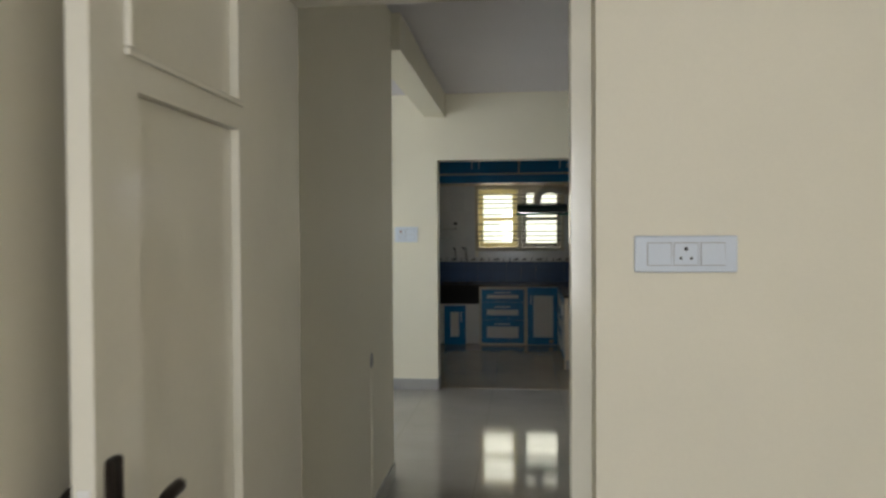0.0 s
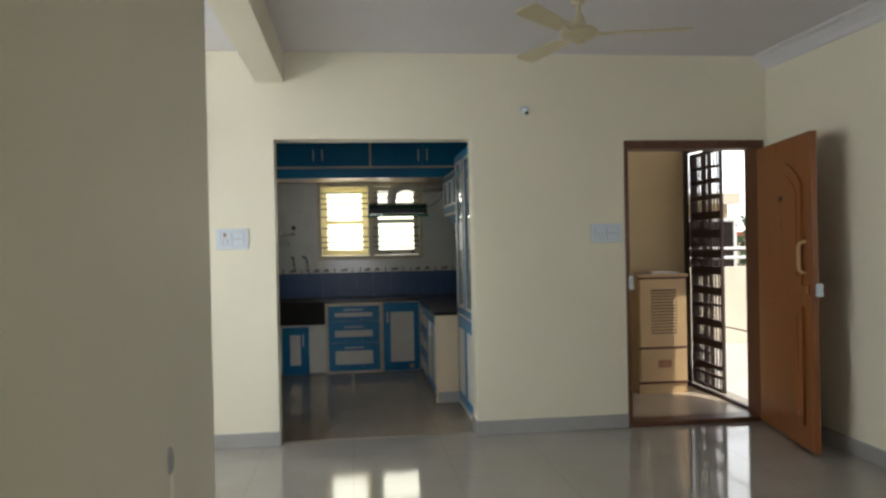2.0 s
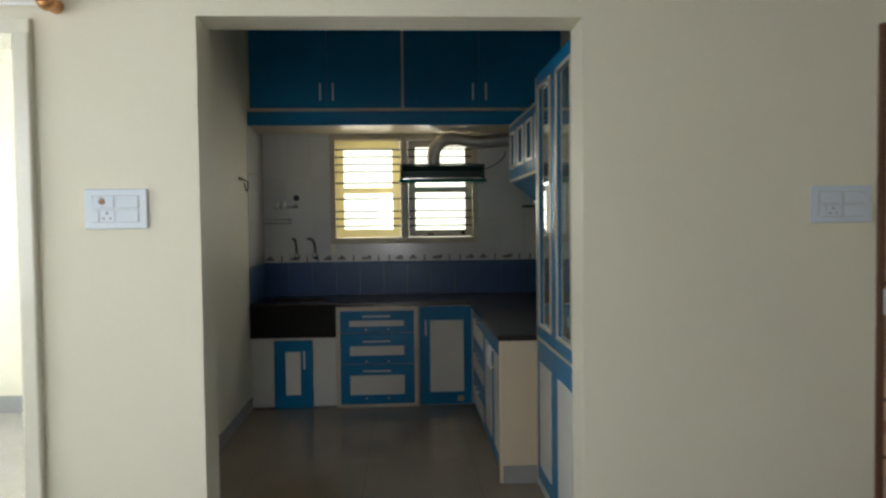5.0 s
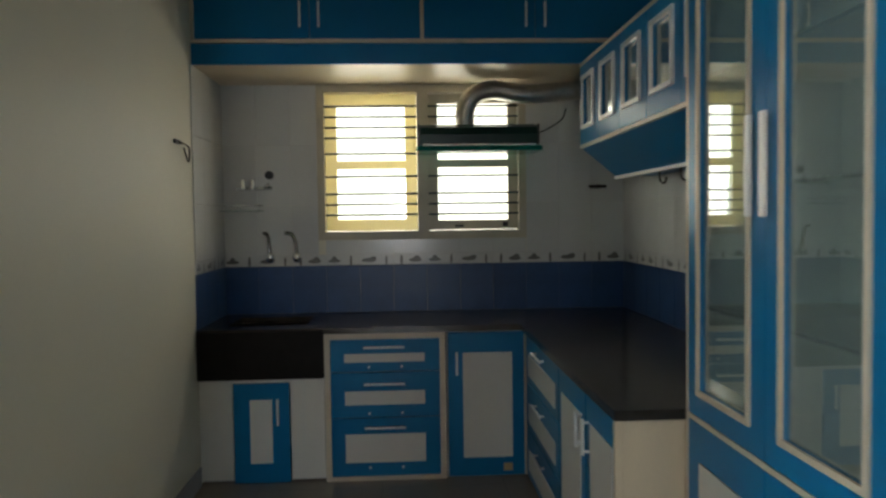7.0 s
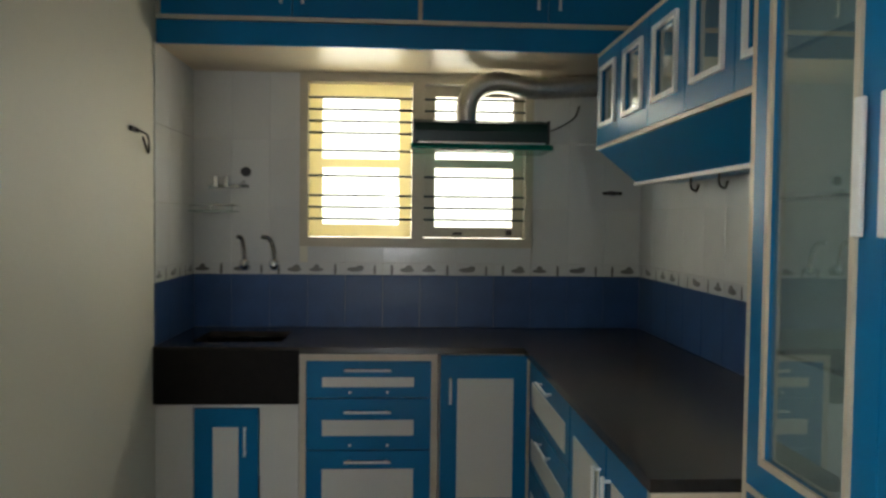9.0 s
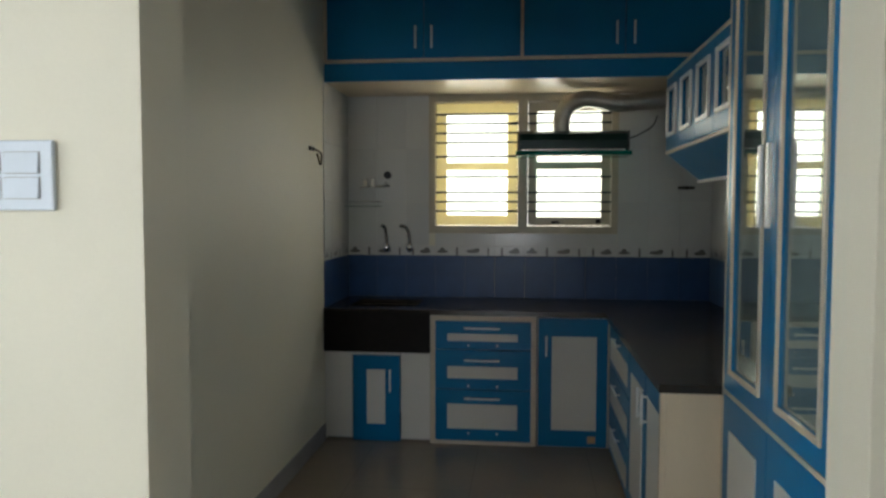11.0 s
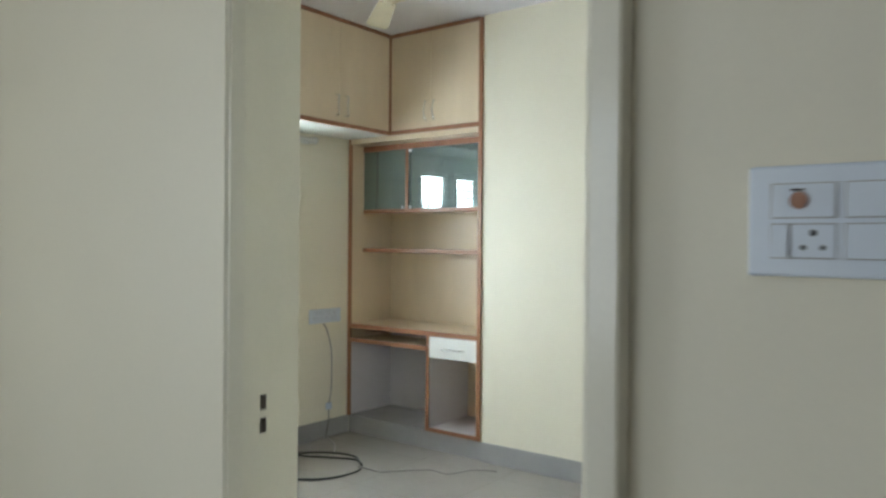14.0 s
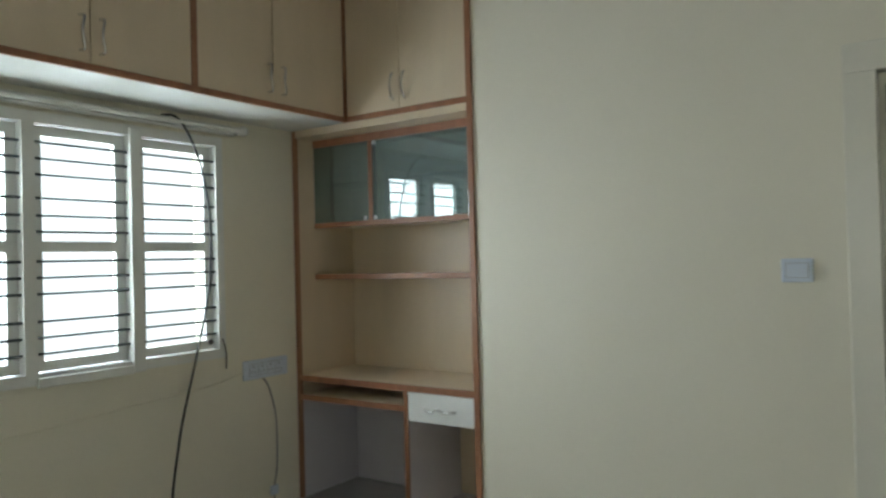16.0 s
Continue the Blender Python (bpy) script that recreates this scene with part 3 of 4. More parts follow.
# curtain rod over the study door
t = thing("curtain_rod", (-1.6, 6.85, 2.13), "grey double curtain rod with gilt finials over the study door", "curtain rod")
for y, z in ((6.862, 2.125), (6.842, 2.138)):
    part("pole", rod((-2.2, y, z), (-1.0, y, z), 0.009), ALU, t)
for x in (-2.22, -0.975):
    f = part("finial", ball((x, 6.852, 2.128), 0.036, (0.95, 0.9, 0.9)), GOLD, t, "gilt turned finial", True)
    part("collar", rod((x, 6.88, 2.128), (x, 6.919, 2.128), 0.026, 16), GOLD, f)
    for k in (-0.02, 0.0, 0.02):
        part("ring", rod((x + k, 6.815, 2.128), (x + k + 0.004, 6.815, 2.128), 0.012), GOLD, f)

# small cable box in the passage
t = thing("cable_outlet", (-0.47, 3.85, 0.3), "small dark cable outlet with a conduit on the passage wall", "cable outlet")
part("outlet", ball((-0.474, 3.80, 0.80), 0.03, (0.3, 0.6, 1.3)), SKIRT, t, smooth=True)
part("conduit", rod((-0.473, 3.80, 0.775), (-0.473, 3.80, 0.10), 0.006, 8), WALL, t)

# ceiling fans
def ceiling_fan(x, y, ceil, z, turn, label):
    t = thing("ceiling_fan", (x, y, z), label, "fan", "ceiling fans")
    part("canopy", rod((x, y, ceil), (x, y, ceil - 0.045), 0.055, 20, r2=0.03), FANM, t)
    part("down_rod", rod((x, y, ceil - 0.03), (x, y, z), 0.012), FANM, t)
    part("rod_cup", rod((x, y, z + 0.10), (x, y, z + 0.035), 0.022, 16, r2=0.045), FANM, t)
    part("motor", ball((x, y, z), 0.105, (1, 1, 0.42), seg=24), FANM, t, smooth=True)
    part("trim_ring", rod((x, y, z - 0.012), (x, y, z - 0.03), 0.09, 24, r2=0.07), GOLD, t)
    part("hub_cap", ball((x, y, z - 0.035), 0.045, (1, 1, 0.5)), FANM, t, smooth=True)
    for ang in (turn, turn + 120, turn + 240):
        m = Matrix.Translation((x, y, z - 0.005)) @ pose(0, 0, 0, 0, 0, ang)
        bm = prism([(0.17, -0.045), (0.56, -0.065), (0.59, -0.055), (0.60, -0.03), (0.60, 0.04), (0.58, 0.06), (0.17, 0.045)], "z", -0.003, 0.003)
        bmesh.ops.transform(bm, matrix=m @ pose(0, 0, 0, 10, 0, 0), verts=bm.verts)
        bl = part("blade", bm, FANM, t)
        bm = box(0.08, 0.20, -0.02, 0.02, -0.006, 0.002, 0.002)
        bmesh.ops.transform(bm, matrix=m, verts=bm.verts)
        part("blade_arm", bm, FANM, bl)


ceiling_fan(1.275, 5.68, 2.70, 2.495, -13, "champagne three-blade ceiling fan in the living room")
ceiling_fan(-3.02, 8.63, 2.84, 2.615, 20, "champagne three-blade ceiling fan in the study")

# ---- kitchen ----
F, B, CZ = 9.717, 10.303, 0.78


def front_panel(parent, name, x0, x1, z0, z1, y, inset, handle=None, mat=BLUE, pane=PALE):
    """A blue front facing -y with a pale centre and a bar handle."""
    p = part(name, box(x0, x1, y - 0.018, y, z0, z1, 0.002), mat, parent)
    if inset:
        a, b2, c, e = inset
        part("inset", box(a, b2, y - 0.0215, y - 0.0175, c, e, 0.001), pane, p, "pale laminate inset")
    if handle:
        bar_handle(p, *handle)
    return p


def bar_handle(parent, p, q, out):
    p, q, out = Vector(p), Vector(q), Vector(out)
    bm = rod(p + out, q + out, 0.006, 10)
    for e in (p + (q - p) * 0.1, p + (q - p) * 0.9):
        rod(e, e + out, 0.005, 8, bm)
    part("handle", bm, ALU, parent, "slim aluminium bar handle")


# sink base
t = thing("sink_cabinet", (-0.59, F, 0), "white tiled sink base with a small blue door", "cabinet")
part("side_panel", box(-0.903, -0.742, F, F + 0.05, 0.02, 0.525, 0.003), PALE, t)
part("side_panel", box(-0.455, -0.285, F, F + 0.05, 0.02, 0.525, 0.003), PALE, t)
part("head", box(-0.742, -0.455, F + 0.004, F + 0.05, 0.508, 0.525), PALE, t)
part("plinth", box(-0.90, -0.285, F + 0.03, F + 0.05, 0.0, 0.03), SKIRT, t)
dr = front_panel(t, "door", -0.736, -0.460, 0.006, 0.506, F + 0.012, (-0.655, -0.545, 0.105, 0.425))
bar_handle(dr, (-0.515, F - 0.006, 0.30), (-0.515, F - 0.006, 0.43), (0, -0.022, 0))
# trough sink
t = thing("sink", (-0.59, 9.9, 0.53), "black stone trough sink set into the worktop", "sink")
part("apron", box(-0.903, -0.283, F - 0.035, F - 0.005, 0.53, CZ - 0.01, 0.004), SINKSTONE, t)
bm = slab("z", 0.56, 0.58, -0.80, -0.36, 9.80, 10.17)
for a in ((-0.81, -0.80, 9.79, 10.18), (-0.36, -0.35, 9.79, 10.18), (-0.80, -0.36, 9.79, 9.80), (-0.80, -0.36, 10.17, 10.18)):
    box(*a, 0.56, CZ - 0.035, 0, bm)
part("bowl", bm, SINKSTONE, t)
part("drain", rod((-0.58, 9.98, 0.58), (-0.58, 9.98, 0.584), 0.035, 18), STEEL, t)
# worktop
t = thing("worktop", (0.3, 10.0, CZ), "black granite L-shaped kitchen worktop, slightly dusty", "worktop")
part("back_slab", slab("z", CZ - 0.03, CZ, -0.903, 1.408, F - 0.03, B + 0.004, [(-0.78, -0.38, 9.82, 10.15)]), GRANITE, t)
part("side_slab", slab("z", CZ - 0.03, CZ, 0.698, 1.408, 8.012, F - 0.031), GRANITE, t)
# drawer unit
t = thing("drawer_unit", (0.02, F, 0), "blue three-drawer kitchen unit with pale insets", "cabinet")
part("body", box(-0.27, 0.315, F + 0.004, B - 0.01, 0.0, 0.74), PALE, t)
part("frame", slab("y", F - 0.016, F + 0.003, -0.282, 0.322, 0.0, 0.748, [(-0.254, 0.294, 0.026, 0.718)]), BEAD, t, "beige wooden edging")
for z0, z1, pz0, pz1, hz, kz in ((0.555, 0.716, 0.603, 0.646, 0.679, 0.579), (0.325, 0.551, 0.388, 0.458, 0.495, 0.345), (0.028, 0.321, 0.097, 0.241, 0.276, 0.071)):
    dr = front_panel(t, "drawer", -0.252, 0.292, z0, z1, F + 0.002, (-0.183, 0.217, pz0, pz1))
    bar_handle(dr, (-0.086, F - 0.016, hz), (0.117, F - 0.016, hz), (0, -0.022, 0))
    for kx in (-0.062, 0.102):
        part("screw_cap", rod((kx, F - 0.015, kz), (kx, F - 0.020, kz), 0.006, 10), ALU, dr)
# door unit
t = thing("base_cabinet", (0.53, F, 0), "blue kitchen base cabinet with a pale door inset", "cabinet")
part("body", box(0.33, 0.72, F + 0.006, B - 0.01, 0.0, 0.745), PALE, t)
dr = front_panel(t, "door", 0.334, 0.718, 0.012, 0.742, F + 0.004, (0.408, 0.657, 0.107, 0.640))
bar_handle(dr, (0.377, F - 0.014, 0.53), (0.377, F - 0.014, 0.645), (0, -0.022, 0))
part("sticker", box(0.61, 0.655, F - 0.0155, F - 0.0135, 0.035, 0.075), TAN, dr, "small worn sticker")
part("edging", box(0.7185, 0.735, F - 0.014, F + 0.003, 0.012, 0.745), BEAD, t)

# side run of base cabinets, fronts towards the sink side
SX = 0.722
t = thing("side_base_cabinet", (1.05, 8.8, 0), "cream and blue side run of kitchen base cabinets", "cabinet")
part("body", box(SX + 0.02, 1.40, 8.055, F - 0.02, 0.03, 0.748), PALE, t)
part("end_panel", box(SX + 0.004, 1.40, 8.028, 8.054, 0.095, 0.748, 0.002), LAM, t, "cream laminate end panel")
part("end_skirting", box(SX + 0.006, 1.39, 8.022, 8.054, 0.0, 0.094), SKIRT, t, "grey tile skirting")
part("corner_post", box(SX - 0.016, SX + 0.003, 8.028, 8.052, 0.0, 0.748), LAM, t)


def front_side(parent, name, y0, y1, z0, z1, x, inset, handle):
    p = part(name, box(x - 0.016, x, y0, y1, z0, z1, 0.002), BLUE, parent)
    a, b2, c, e = inset
    part("inset", box(x - 0.020, x - 0.0155, a, b2, c, e, 0.001), PALE, p, "pale laminate inset")
    bar_handle(p, (x - 0.016, *handle[0]), (x - 0.016, *handle[1]), (-0.022, 0, 0))
    return p


for y0, y1, hy in ((8.06, 8.44, 8.40), (8.45, 8.88, 8.50)):
    front_side(t, "door", y0, y1, 0.03, 0.735, SX + 0.018, (y0 + 0.06, y1 - 0.06, 0.11, 0.64), ((hy, 0.53), (hy, 0.65)))
for z0, z1 in ((0.50, 0.735), (0.27, 0.492), (0.03, 0.262)):
    front_side(t, "drawer", 8.89, 9.67, z0, z1, SX + 0.018, (8.95, 9.60, z0 + 0.04, z1 - 0.09), ((9.18, z1 - 0.05), (9.40, z1 - 0.05)))

# tall glazed cabinet
TX = 0.902
t = thing("crockery_cabinet", (1.15, 7.56, 0), "tall blue crockery cabinet with glazed upper doors", "cabinet")
bm = box(TX + 0.02, 1.40, 7.118, 7.136, 0.0, 2.09)
box(TX + 0.02, 1.40, 7.992, 8.010, 0.0, 2.09, 0, bm)
part("side_panel", bm, PALE, t)
part("back_panel", box(1.385, 1.40, 7.137, 7.991, 0.0, 2.09), WHITE, t)
part("base", box(TX + 0.03, 1.384, 7.137, 7.991, 0.0, 0.76), PALE, t)
part("top", box(TX + 0.01, 1.40, 7.118, 8.010, 2.091, 2.108), BLUE, t)
part("edging", box(TX - 0.002, TX + 0.019, 7.112, 7.132, 0.0, 2.09), WHITE, t)
part("edging", box(TX - 0.002, TX + 0.019, 7.995, 8.012, 0.0, 2.09), BEAD, t)
part("mid_rail", box(TX - 0.002, TX + 0.019, 7.133, 7.994, 0.762, 0.776), BEAD, t)
part("plinth", box(TX, TX + 0.02, 7.133, 7.994, 0.0, 0.045), WHITE, t)
for y0, y1 in ((7.134, 7.562), (7.565, 7.993)):
    dr = part("glazed_door", slab("x", TX - 0.002, TX + 0.018, y0, y1, 0.779, 2.088, [(y0 + 0.075, y1 - 0.075, 0.85, 2.02)]), BLUE, t)
    part("beading", slab("x", TX - 0.009, TX - 0.0022, y0 + 0.063, y1 - 0.063, 0.838, 2.032, [(y0 + 0.078, y1 - 0.078, 0.853, 2.017)]), BEAD, dr, "beige beading round the glass")
    g = part("glass", box(TX + 0.006, TX + 0.010, y0 + 0.075, y1 - 0.075, 0.85, 2.02), TEAL, dr, "tinted glass")
    g.visible_shadow = False
    hy = y1 - 0.032 if y0 < 7.3 else y0 + 0.032
    part("handle", box(TX - 0.030, TX - 0.020, hy - 0.012, hy + 0.012, 1.31, 1.53, 0.003), ALU, dr, "flat aluminium handle")
    lo = part("lower_door", box(TX - 0.002, TX + 0.018, y0, y1, 0.048, 0.760, 0.002), BLUE, t)
    part("inset", box(TX - 0.007, TX - 0.0015, y0 + 0.08, y1 - 0.08, 0.13, 0.66, 0.001), PALE, lo, "pale laminate inset")
for z in (1.06, 1.38, 1.68):
    s = part("glass_shelf", box(TX + 0.05, 1.383, 7.138, 7.99, z, z + 0.006), TEAL, t, "glass shelf")
    s.visible_shadow = False
    part("shelf_edge", box(TX + 0.046, TX + 0.0495, 7.138, 7.99, z - 0.001, z + 0.007), HOODM, s, "dark green glass edge")

# wall cabinets with glazed doors
UX = 1.02
t = thing("wall_cabinet", (1.2, 8.9, 1.66), "blue wall cabinets with small glazed doors and a sloped shelf", "cabinet")
part("body", box(UX + 0.035, 1.405, 8.02, 9.735, 1.675, 2.075), BLUE, t)
part("bottom_rail", box(UX - 0.002, UX + 0.018, 8.02, 9.745, 1.655, 1.672, 0.002), BEAD, t)
part("top_rail", box(UX - 0.002, UX + 0.018, 8.02, 9.745, 2.062, 2.078, 0.002), BEAD, t)
for i in range(5):
    y0, y1 = 8.025 + i * 0.344, 8.025 + i * 0.344 + 0.338
    dr = part("door", slab("x", UX, UX + 0.018, y0, y1, 1.674, 2.060, [(y0 + 0.07, y1 - 0.07, 1.76, 1.99)]), BLUE, t)
    part("beading", slab("x", UX - 0.012, UX - 0.0005, y0 + 0.055, y1 - 0.055, 1.745, 2.005, [(y0 + 0.072, y1 - 0.072, 1.762, 1.988)]), ALU, dr, "bright beading round the pane")
    part("pane", box(UX + 0.008, UX + 0.012, y0 + 0.07, y1 - 0.07, 1.76, 1.99), TEAL, dr, "dark reflective pane")
part("sloped_shelf", prism([(UX + 0.01, 1.654), (1.20, 1.515), (1.40, 1.515), (1.40, 1.654)], "y", 8.02, 9.735), BLUE, t)
part("shelf_lip", box(1.19, 1.21, 8.02, 9.735, 1.500, 1.5145), PALE, t)

# loft cupboards over the window
t = thing("loft_cupboard", (0.25, 9.75, 2.08), "dark blue loft cupboards with beige edging above the window", "cupboard")
part("body", box(-0.903, 1.408, 9.775, 10.30, 2.105, 2.83), BLUE, t)
part("soffit", box(-0.903, 1.408, 9.752, 10.308, 2.083, 2.104), LAM, t, "cream underside")
part("valance", box(-0.903, 1.408, 9.735, 9.7515, 2.083, 2.185, 0.002), BLUE, t)
part("rail", box(-0.903, 1.408, 9.730, 9.752, 2.187, 2.206, 0.002), BEAD, t)
part("divider", box(0.221, 0.238, 9.730, 9.774, 2.207, 2.82, 0.002), BEAD, t)
part("edging", box(-0.903, -0.887, 9.730, 9.774, 2.207, 2.82, 0.002), BEAD, t)
for x0, x1, hx in ((-0.885, -0.327, -0.37), (-0.323, 0.219, -0.278), (0.240, 0.793, 0.747), (0.797, 1.405, 0.842)):
    dr = part("door", box(x0, x1, 9.738, 9.772, 2.208, 2.82, 0.002), BLUE, t)
    bar_handle(dr, (hx, 9.738, 2.26), (hx, 9.738, 2.385), (0, -0.022, 0))


# barred windows
def sash(parent, axis, at, depth, u0, u1, z0, z1, w, zmid, mat, glass=True, wr=0.045):
    """A casement with two panes; u runs along the wall."""
    p = part("casement", slab(axis, at, at + depth, u0, u1, z0, z1, [(u0 + w, u1 - w, z0 + w, zmid - wr / 2), (u0 + w, u1 - w, zmid + wr / 2, z1 - w)]), mat, parent)
    for a, b2 in ((z0 + w, zmid - wr / 2), (zmid + wr / 2, z1 - w)):
        c = at + depth / 2
        args = (u0 + w, u1 - w, c - 0.002, c + 0.002, a, b2) if axis == "y" else (c - 0.002, c + 0.002, u0 + w, u1 - w, a, b2)
        g = part("pane", box(*args), PANE, p, "clear glass pane")
        g.visible_shadow = False
    return p


t = thing("kitchen_window", (0.23, 10.31, 1.2), "old cream-yellow two-casement kitchen window with bars", "window")
part("frame", slab("y", 10.285, 10.42, -0.365, 0.832, 1.198, 2.082, [(-0.325, 0.205, 1.245, 2.036), (0.268, 0.790, 1.245, 2.036)]), SHADEDCREAM, t)
sash(t, "y", 10.335, 0.035, -0.322, 0.203, 1.248, 2.033, 0.065, 1.628, YELLOW)
sash(t, "y", 10.335, 0.035, 0.270, 0.788, 1.248, 2.033, 0.055, 1.632, SHADEDCREAM)
for u0, u1 in ((-0.325, 0.205), (0.268, 0.790)):
    for z in (1.34, 1.40, 1.46, 1.56, 1.69, 1.78, 1.84, 1.90, 1.96):
        part("bar", rod((u0, 10.312, z), (u1, 10.312, z), 0.0062, 8), IRON, t)
part("stay", box(0.42, 0.47, 10.322, 10.334, 1.262, 1.276), BRONZE, t)
part("stay", box(0.70, 0.73, 10.322, 10.334, 1.262, 1.29), BRONZE, t)

# chimney hood and duct
t = thing("chimney_hood", (0.53, 10.12, 1.67), "dark green curved-glass chimney hood before the window", "cooker hood")
part("body", prism([(10.24, 1.70), (10.24, 1.822), (10.06, 1.822), (9.99, 1.80), (9.97, 1.76), (9.975, 1.70)], "x", 0.215, 0.845), HOODM, t)
part("glass_visor", prism([(10.24, 1.672), (10.24, 1.698), (9.965, 1.698), (9.945, 1.680), (9.955, 1.672)], "x", 0.195, 0.868), VISOR, t, "green glass visor")
part("trim", box(0.23, 0.83, 9.952, 9.9645, 1.6985, 1.706), STEEL, t)
for x in (0.203, 0.846):
    part("end_cap", box(x, x + 0.011, 9.975, 10.24, 1.70, 1.815, 0.004), BLACK, t)
part("bracket", box(0.45, 0.62, 10.2405, 10.284, 1.72, 1.80), BLACK, t)
part("duct", tube([(0.47, 10.12, 1.82), (0.47, 10.12, 1.90), (0.51, 10.12, 1.98), (0.62, 10.13, 2.02), (0.80, 10.14, 1.995), (1.0, 10.15, 2.01), (1.20, 10.15, 2.02), (1.405, 10.15, 2.02)], 0.052, 16, 10, 0.05), DUCT, t, "flexible aluminium duct", True)
part("power_lead", tube([(0.845, 10.15, 1.78), (0.92, 10.18, 1.80), (1.02, 10.2, 1.86), (1.06, 10.25, 1.93)], 0.004, 6), CABLE, t, smooth=True)


def tap(x, turn):
    t = thing("tap", (x, 10.30, 1.09), "worn chrome sink tap with a swan spout", "tap", "sink taps")
    part("body", rod((x, 10.302, 1.10), (x, 10.25, 1.10), 0.016, 14), STEEL, t)
    part("valve", ball((x, 10.25, 1.105), 0.026, (1, 1, 1.2)), STEEL, t, smooth=True)
    part("spout", tube([(x, 10.25, 1.12), (x - 0.005, 10.245, 1.19), (x - 0.02 * turn, 10.235, 1.235), (x - 0.05 * turn, 10.22, 1.245)], 0.011, 8, 6), WORN_CHROME, t, smooth=True)


tap(-0.635, 0.6)
tap(-0.486, 1.2)
t = thing("wall_mixer", (-0.73, 10.3, 1.5), "small chrome wall valve above the sink", "tap")
part("pipe", rod((-0.82, 10.285, 1.495), (-0.62, 10.285, 1.50), 0.009), STEEL, t)
for x in (-0.77, -0.72):
    part("stem", rod((x, 10.30, 1.498), (x, 10.24, 1.505), 0.012), STEEL, t)
    part("knob", box(x - 0.013, x + 0.013, 10.22, 10.24, 1.49, 1.545, 0.004), STEEL, t)
part("spout", tube([(-0.66, 10.285, 1.50), (-0.64, 10.25, 1.515), (-0.635, 10.22, 1.50)], 0.012, 8, 5), STEEL, t, smooth=True)
single("wall_plug", rod((-0.636, 10.303, 1.572), (-0.636, 10.275, 1.572), 0.024, 16), BLACK, "dark round plug cap in the tiled wall", "pipe cap")
t = thing("soap_shelf", (-0.79, 10.26, 1.37), "small glass shelf with a chrome rail", "shelf")
part("board", box(-0.90, -0.675, 10.19, 10.302, 1.366, 1.374, 0.002), TEAL, t)
part("rail", tube([(-0.895, 10.30, 1.40), (-0.893, 10.195, 1.40), (-0.68, 10.195, 1.40), (-0.678, 10.30, 1.40)], 0.004, 6, 4), STEEL, t, smooth=True)
for x in (-0.89, -0.79, -0.685):
    part("post", rod((x, 10.197, 1.374), (x, 10.197, 1.40), 0.003, 6), STEEL, t)
t = thing("wall_hook", (-0.9, 9.48, 1.66), "bent dark wire hook on the kitchen wall", "hook")
part("plate", box(-0.904, -0.892, 9.42, 9.50, 1.67, 1.69, 0.003), BRONZE, t)
part("wire", tube([(-0.89, 9.46, 1.68), (-0.86, 9.50, 1.66), (-0.87, 9.55, 1.62), (-0.885, 9.58, 1.60), (-0.895, 9.55, 1.66)], 0.004, 6), BRONZE, t, smooth=True)
t = thing("wall_tap", (1.24, 10.3, 1.49), "small dark tap below the wall cabinets", "tap")
part("body", rod((1.24, 10.302, 1.49), (1.24, 10.23, 1.485), 0.012), BRONZE, t)
part("cross", box(1.19, 1.29, 10.24, 10.26, 1.478, 1.495, 0.004), BRONZE, t)
for y in (8.95, 9.2):
    single("cup_hook", tube([(1.24, y, 1.5145), (1.24, y, 1.47), (1.26, y, 1.455), (1.27, y, 1.48)], 0.005, 6, 4), BRONZE, "small dark hook under the wall cabinet shelf", "hook", "cup hooks", smooth=True)


# ---- study ----
S, NB, NL, NR = 9.82, 10.288, -4.469, -3.27
t = thing("study_unit", (-3.9, S, 0.125), "built-in beige study unit with desk, shelf and glass cabinet", "desk unit")
part("plinth", box(NL, NR - 0.001, S + 0.01, NB, 0.0, 0.124), SKIRT, t, "grey tiled plinth")
part("left_panel", box(NL, NL + 0.012, S + 0.012, NB, 0.125, 2.13), LAM, t)
part("left_strip", box(NL - 0.0, NL + 0.022, S - 0.012, S + 0.0115, 0.125, 2.138, 0.002), TRIMW, t)
part("right_strip", box(-3.318, -3.289, S - 0.014, S + 0.0095, 0.125, 2.83, 0.002), TRIMW, t)
part("right_panel", box(-3.318, -3.290, S + 0.0125, NB, 0.125, 2.13), LAM, t)
part("back_panel", box(NL + 0.0125, -3.3185, NB - 0.01, NB, 0.125, 2.13), LAM, t)
dk = part("desktop", box(NL + 0.0125, -3.3185, S + 0.004, NB - 0.011, 0.768, 0.796), LAM, t)
part("edge_strip", box(NL + 0.023, -3.319, S - 0.010, S + 0.0035, 0.766, 0.798, 0.002), TRIMW, dk)
part("cable_hole", rod((-3.50, 10.2, 0.796), (-3.50, 10.2, 0.799), 0.02, 16), BRONZE, dk)
tr = part("keyboard_tray", box(NL + 0.0125, -3.735, S + 0.004, 10.15, 0.672, 0.69), LAM, t)
part("edge_strip", box(NL + 0.023, -3.733, S - 0.010, S + 0.0035, 0.664, 0.694, 0.002), TRIMW, tr)
part("pedestal_side", box(-3.732, -3.712, S + 0.004, NB - 0.011, 0.145, 0.766), LAMIN, t)
part("pedestal_strip", box(-3.734, -3.710, S - 0.010, S + 0.0035, 0.125, 0.765, 0.002), TRIMW, t)
part("pedestal_base", box(-3.711, -3.3185, S + 0.004, NB - 0.011, 0.127, 0.145), LAMIN, t)
part("pedestal_base_strip", box(-3.7095, -3.319, S - 0.010, S + 0.0035, 0.125, 0.150, 0.002), TRIMW, t)
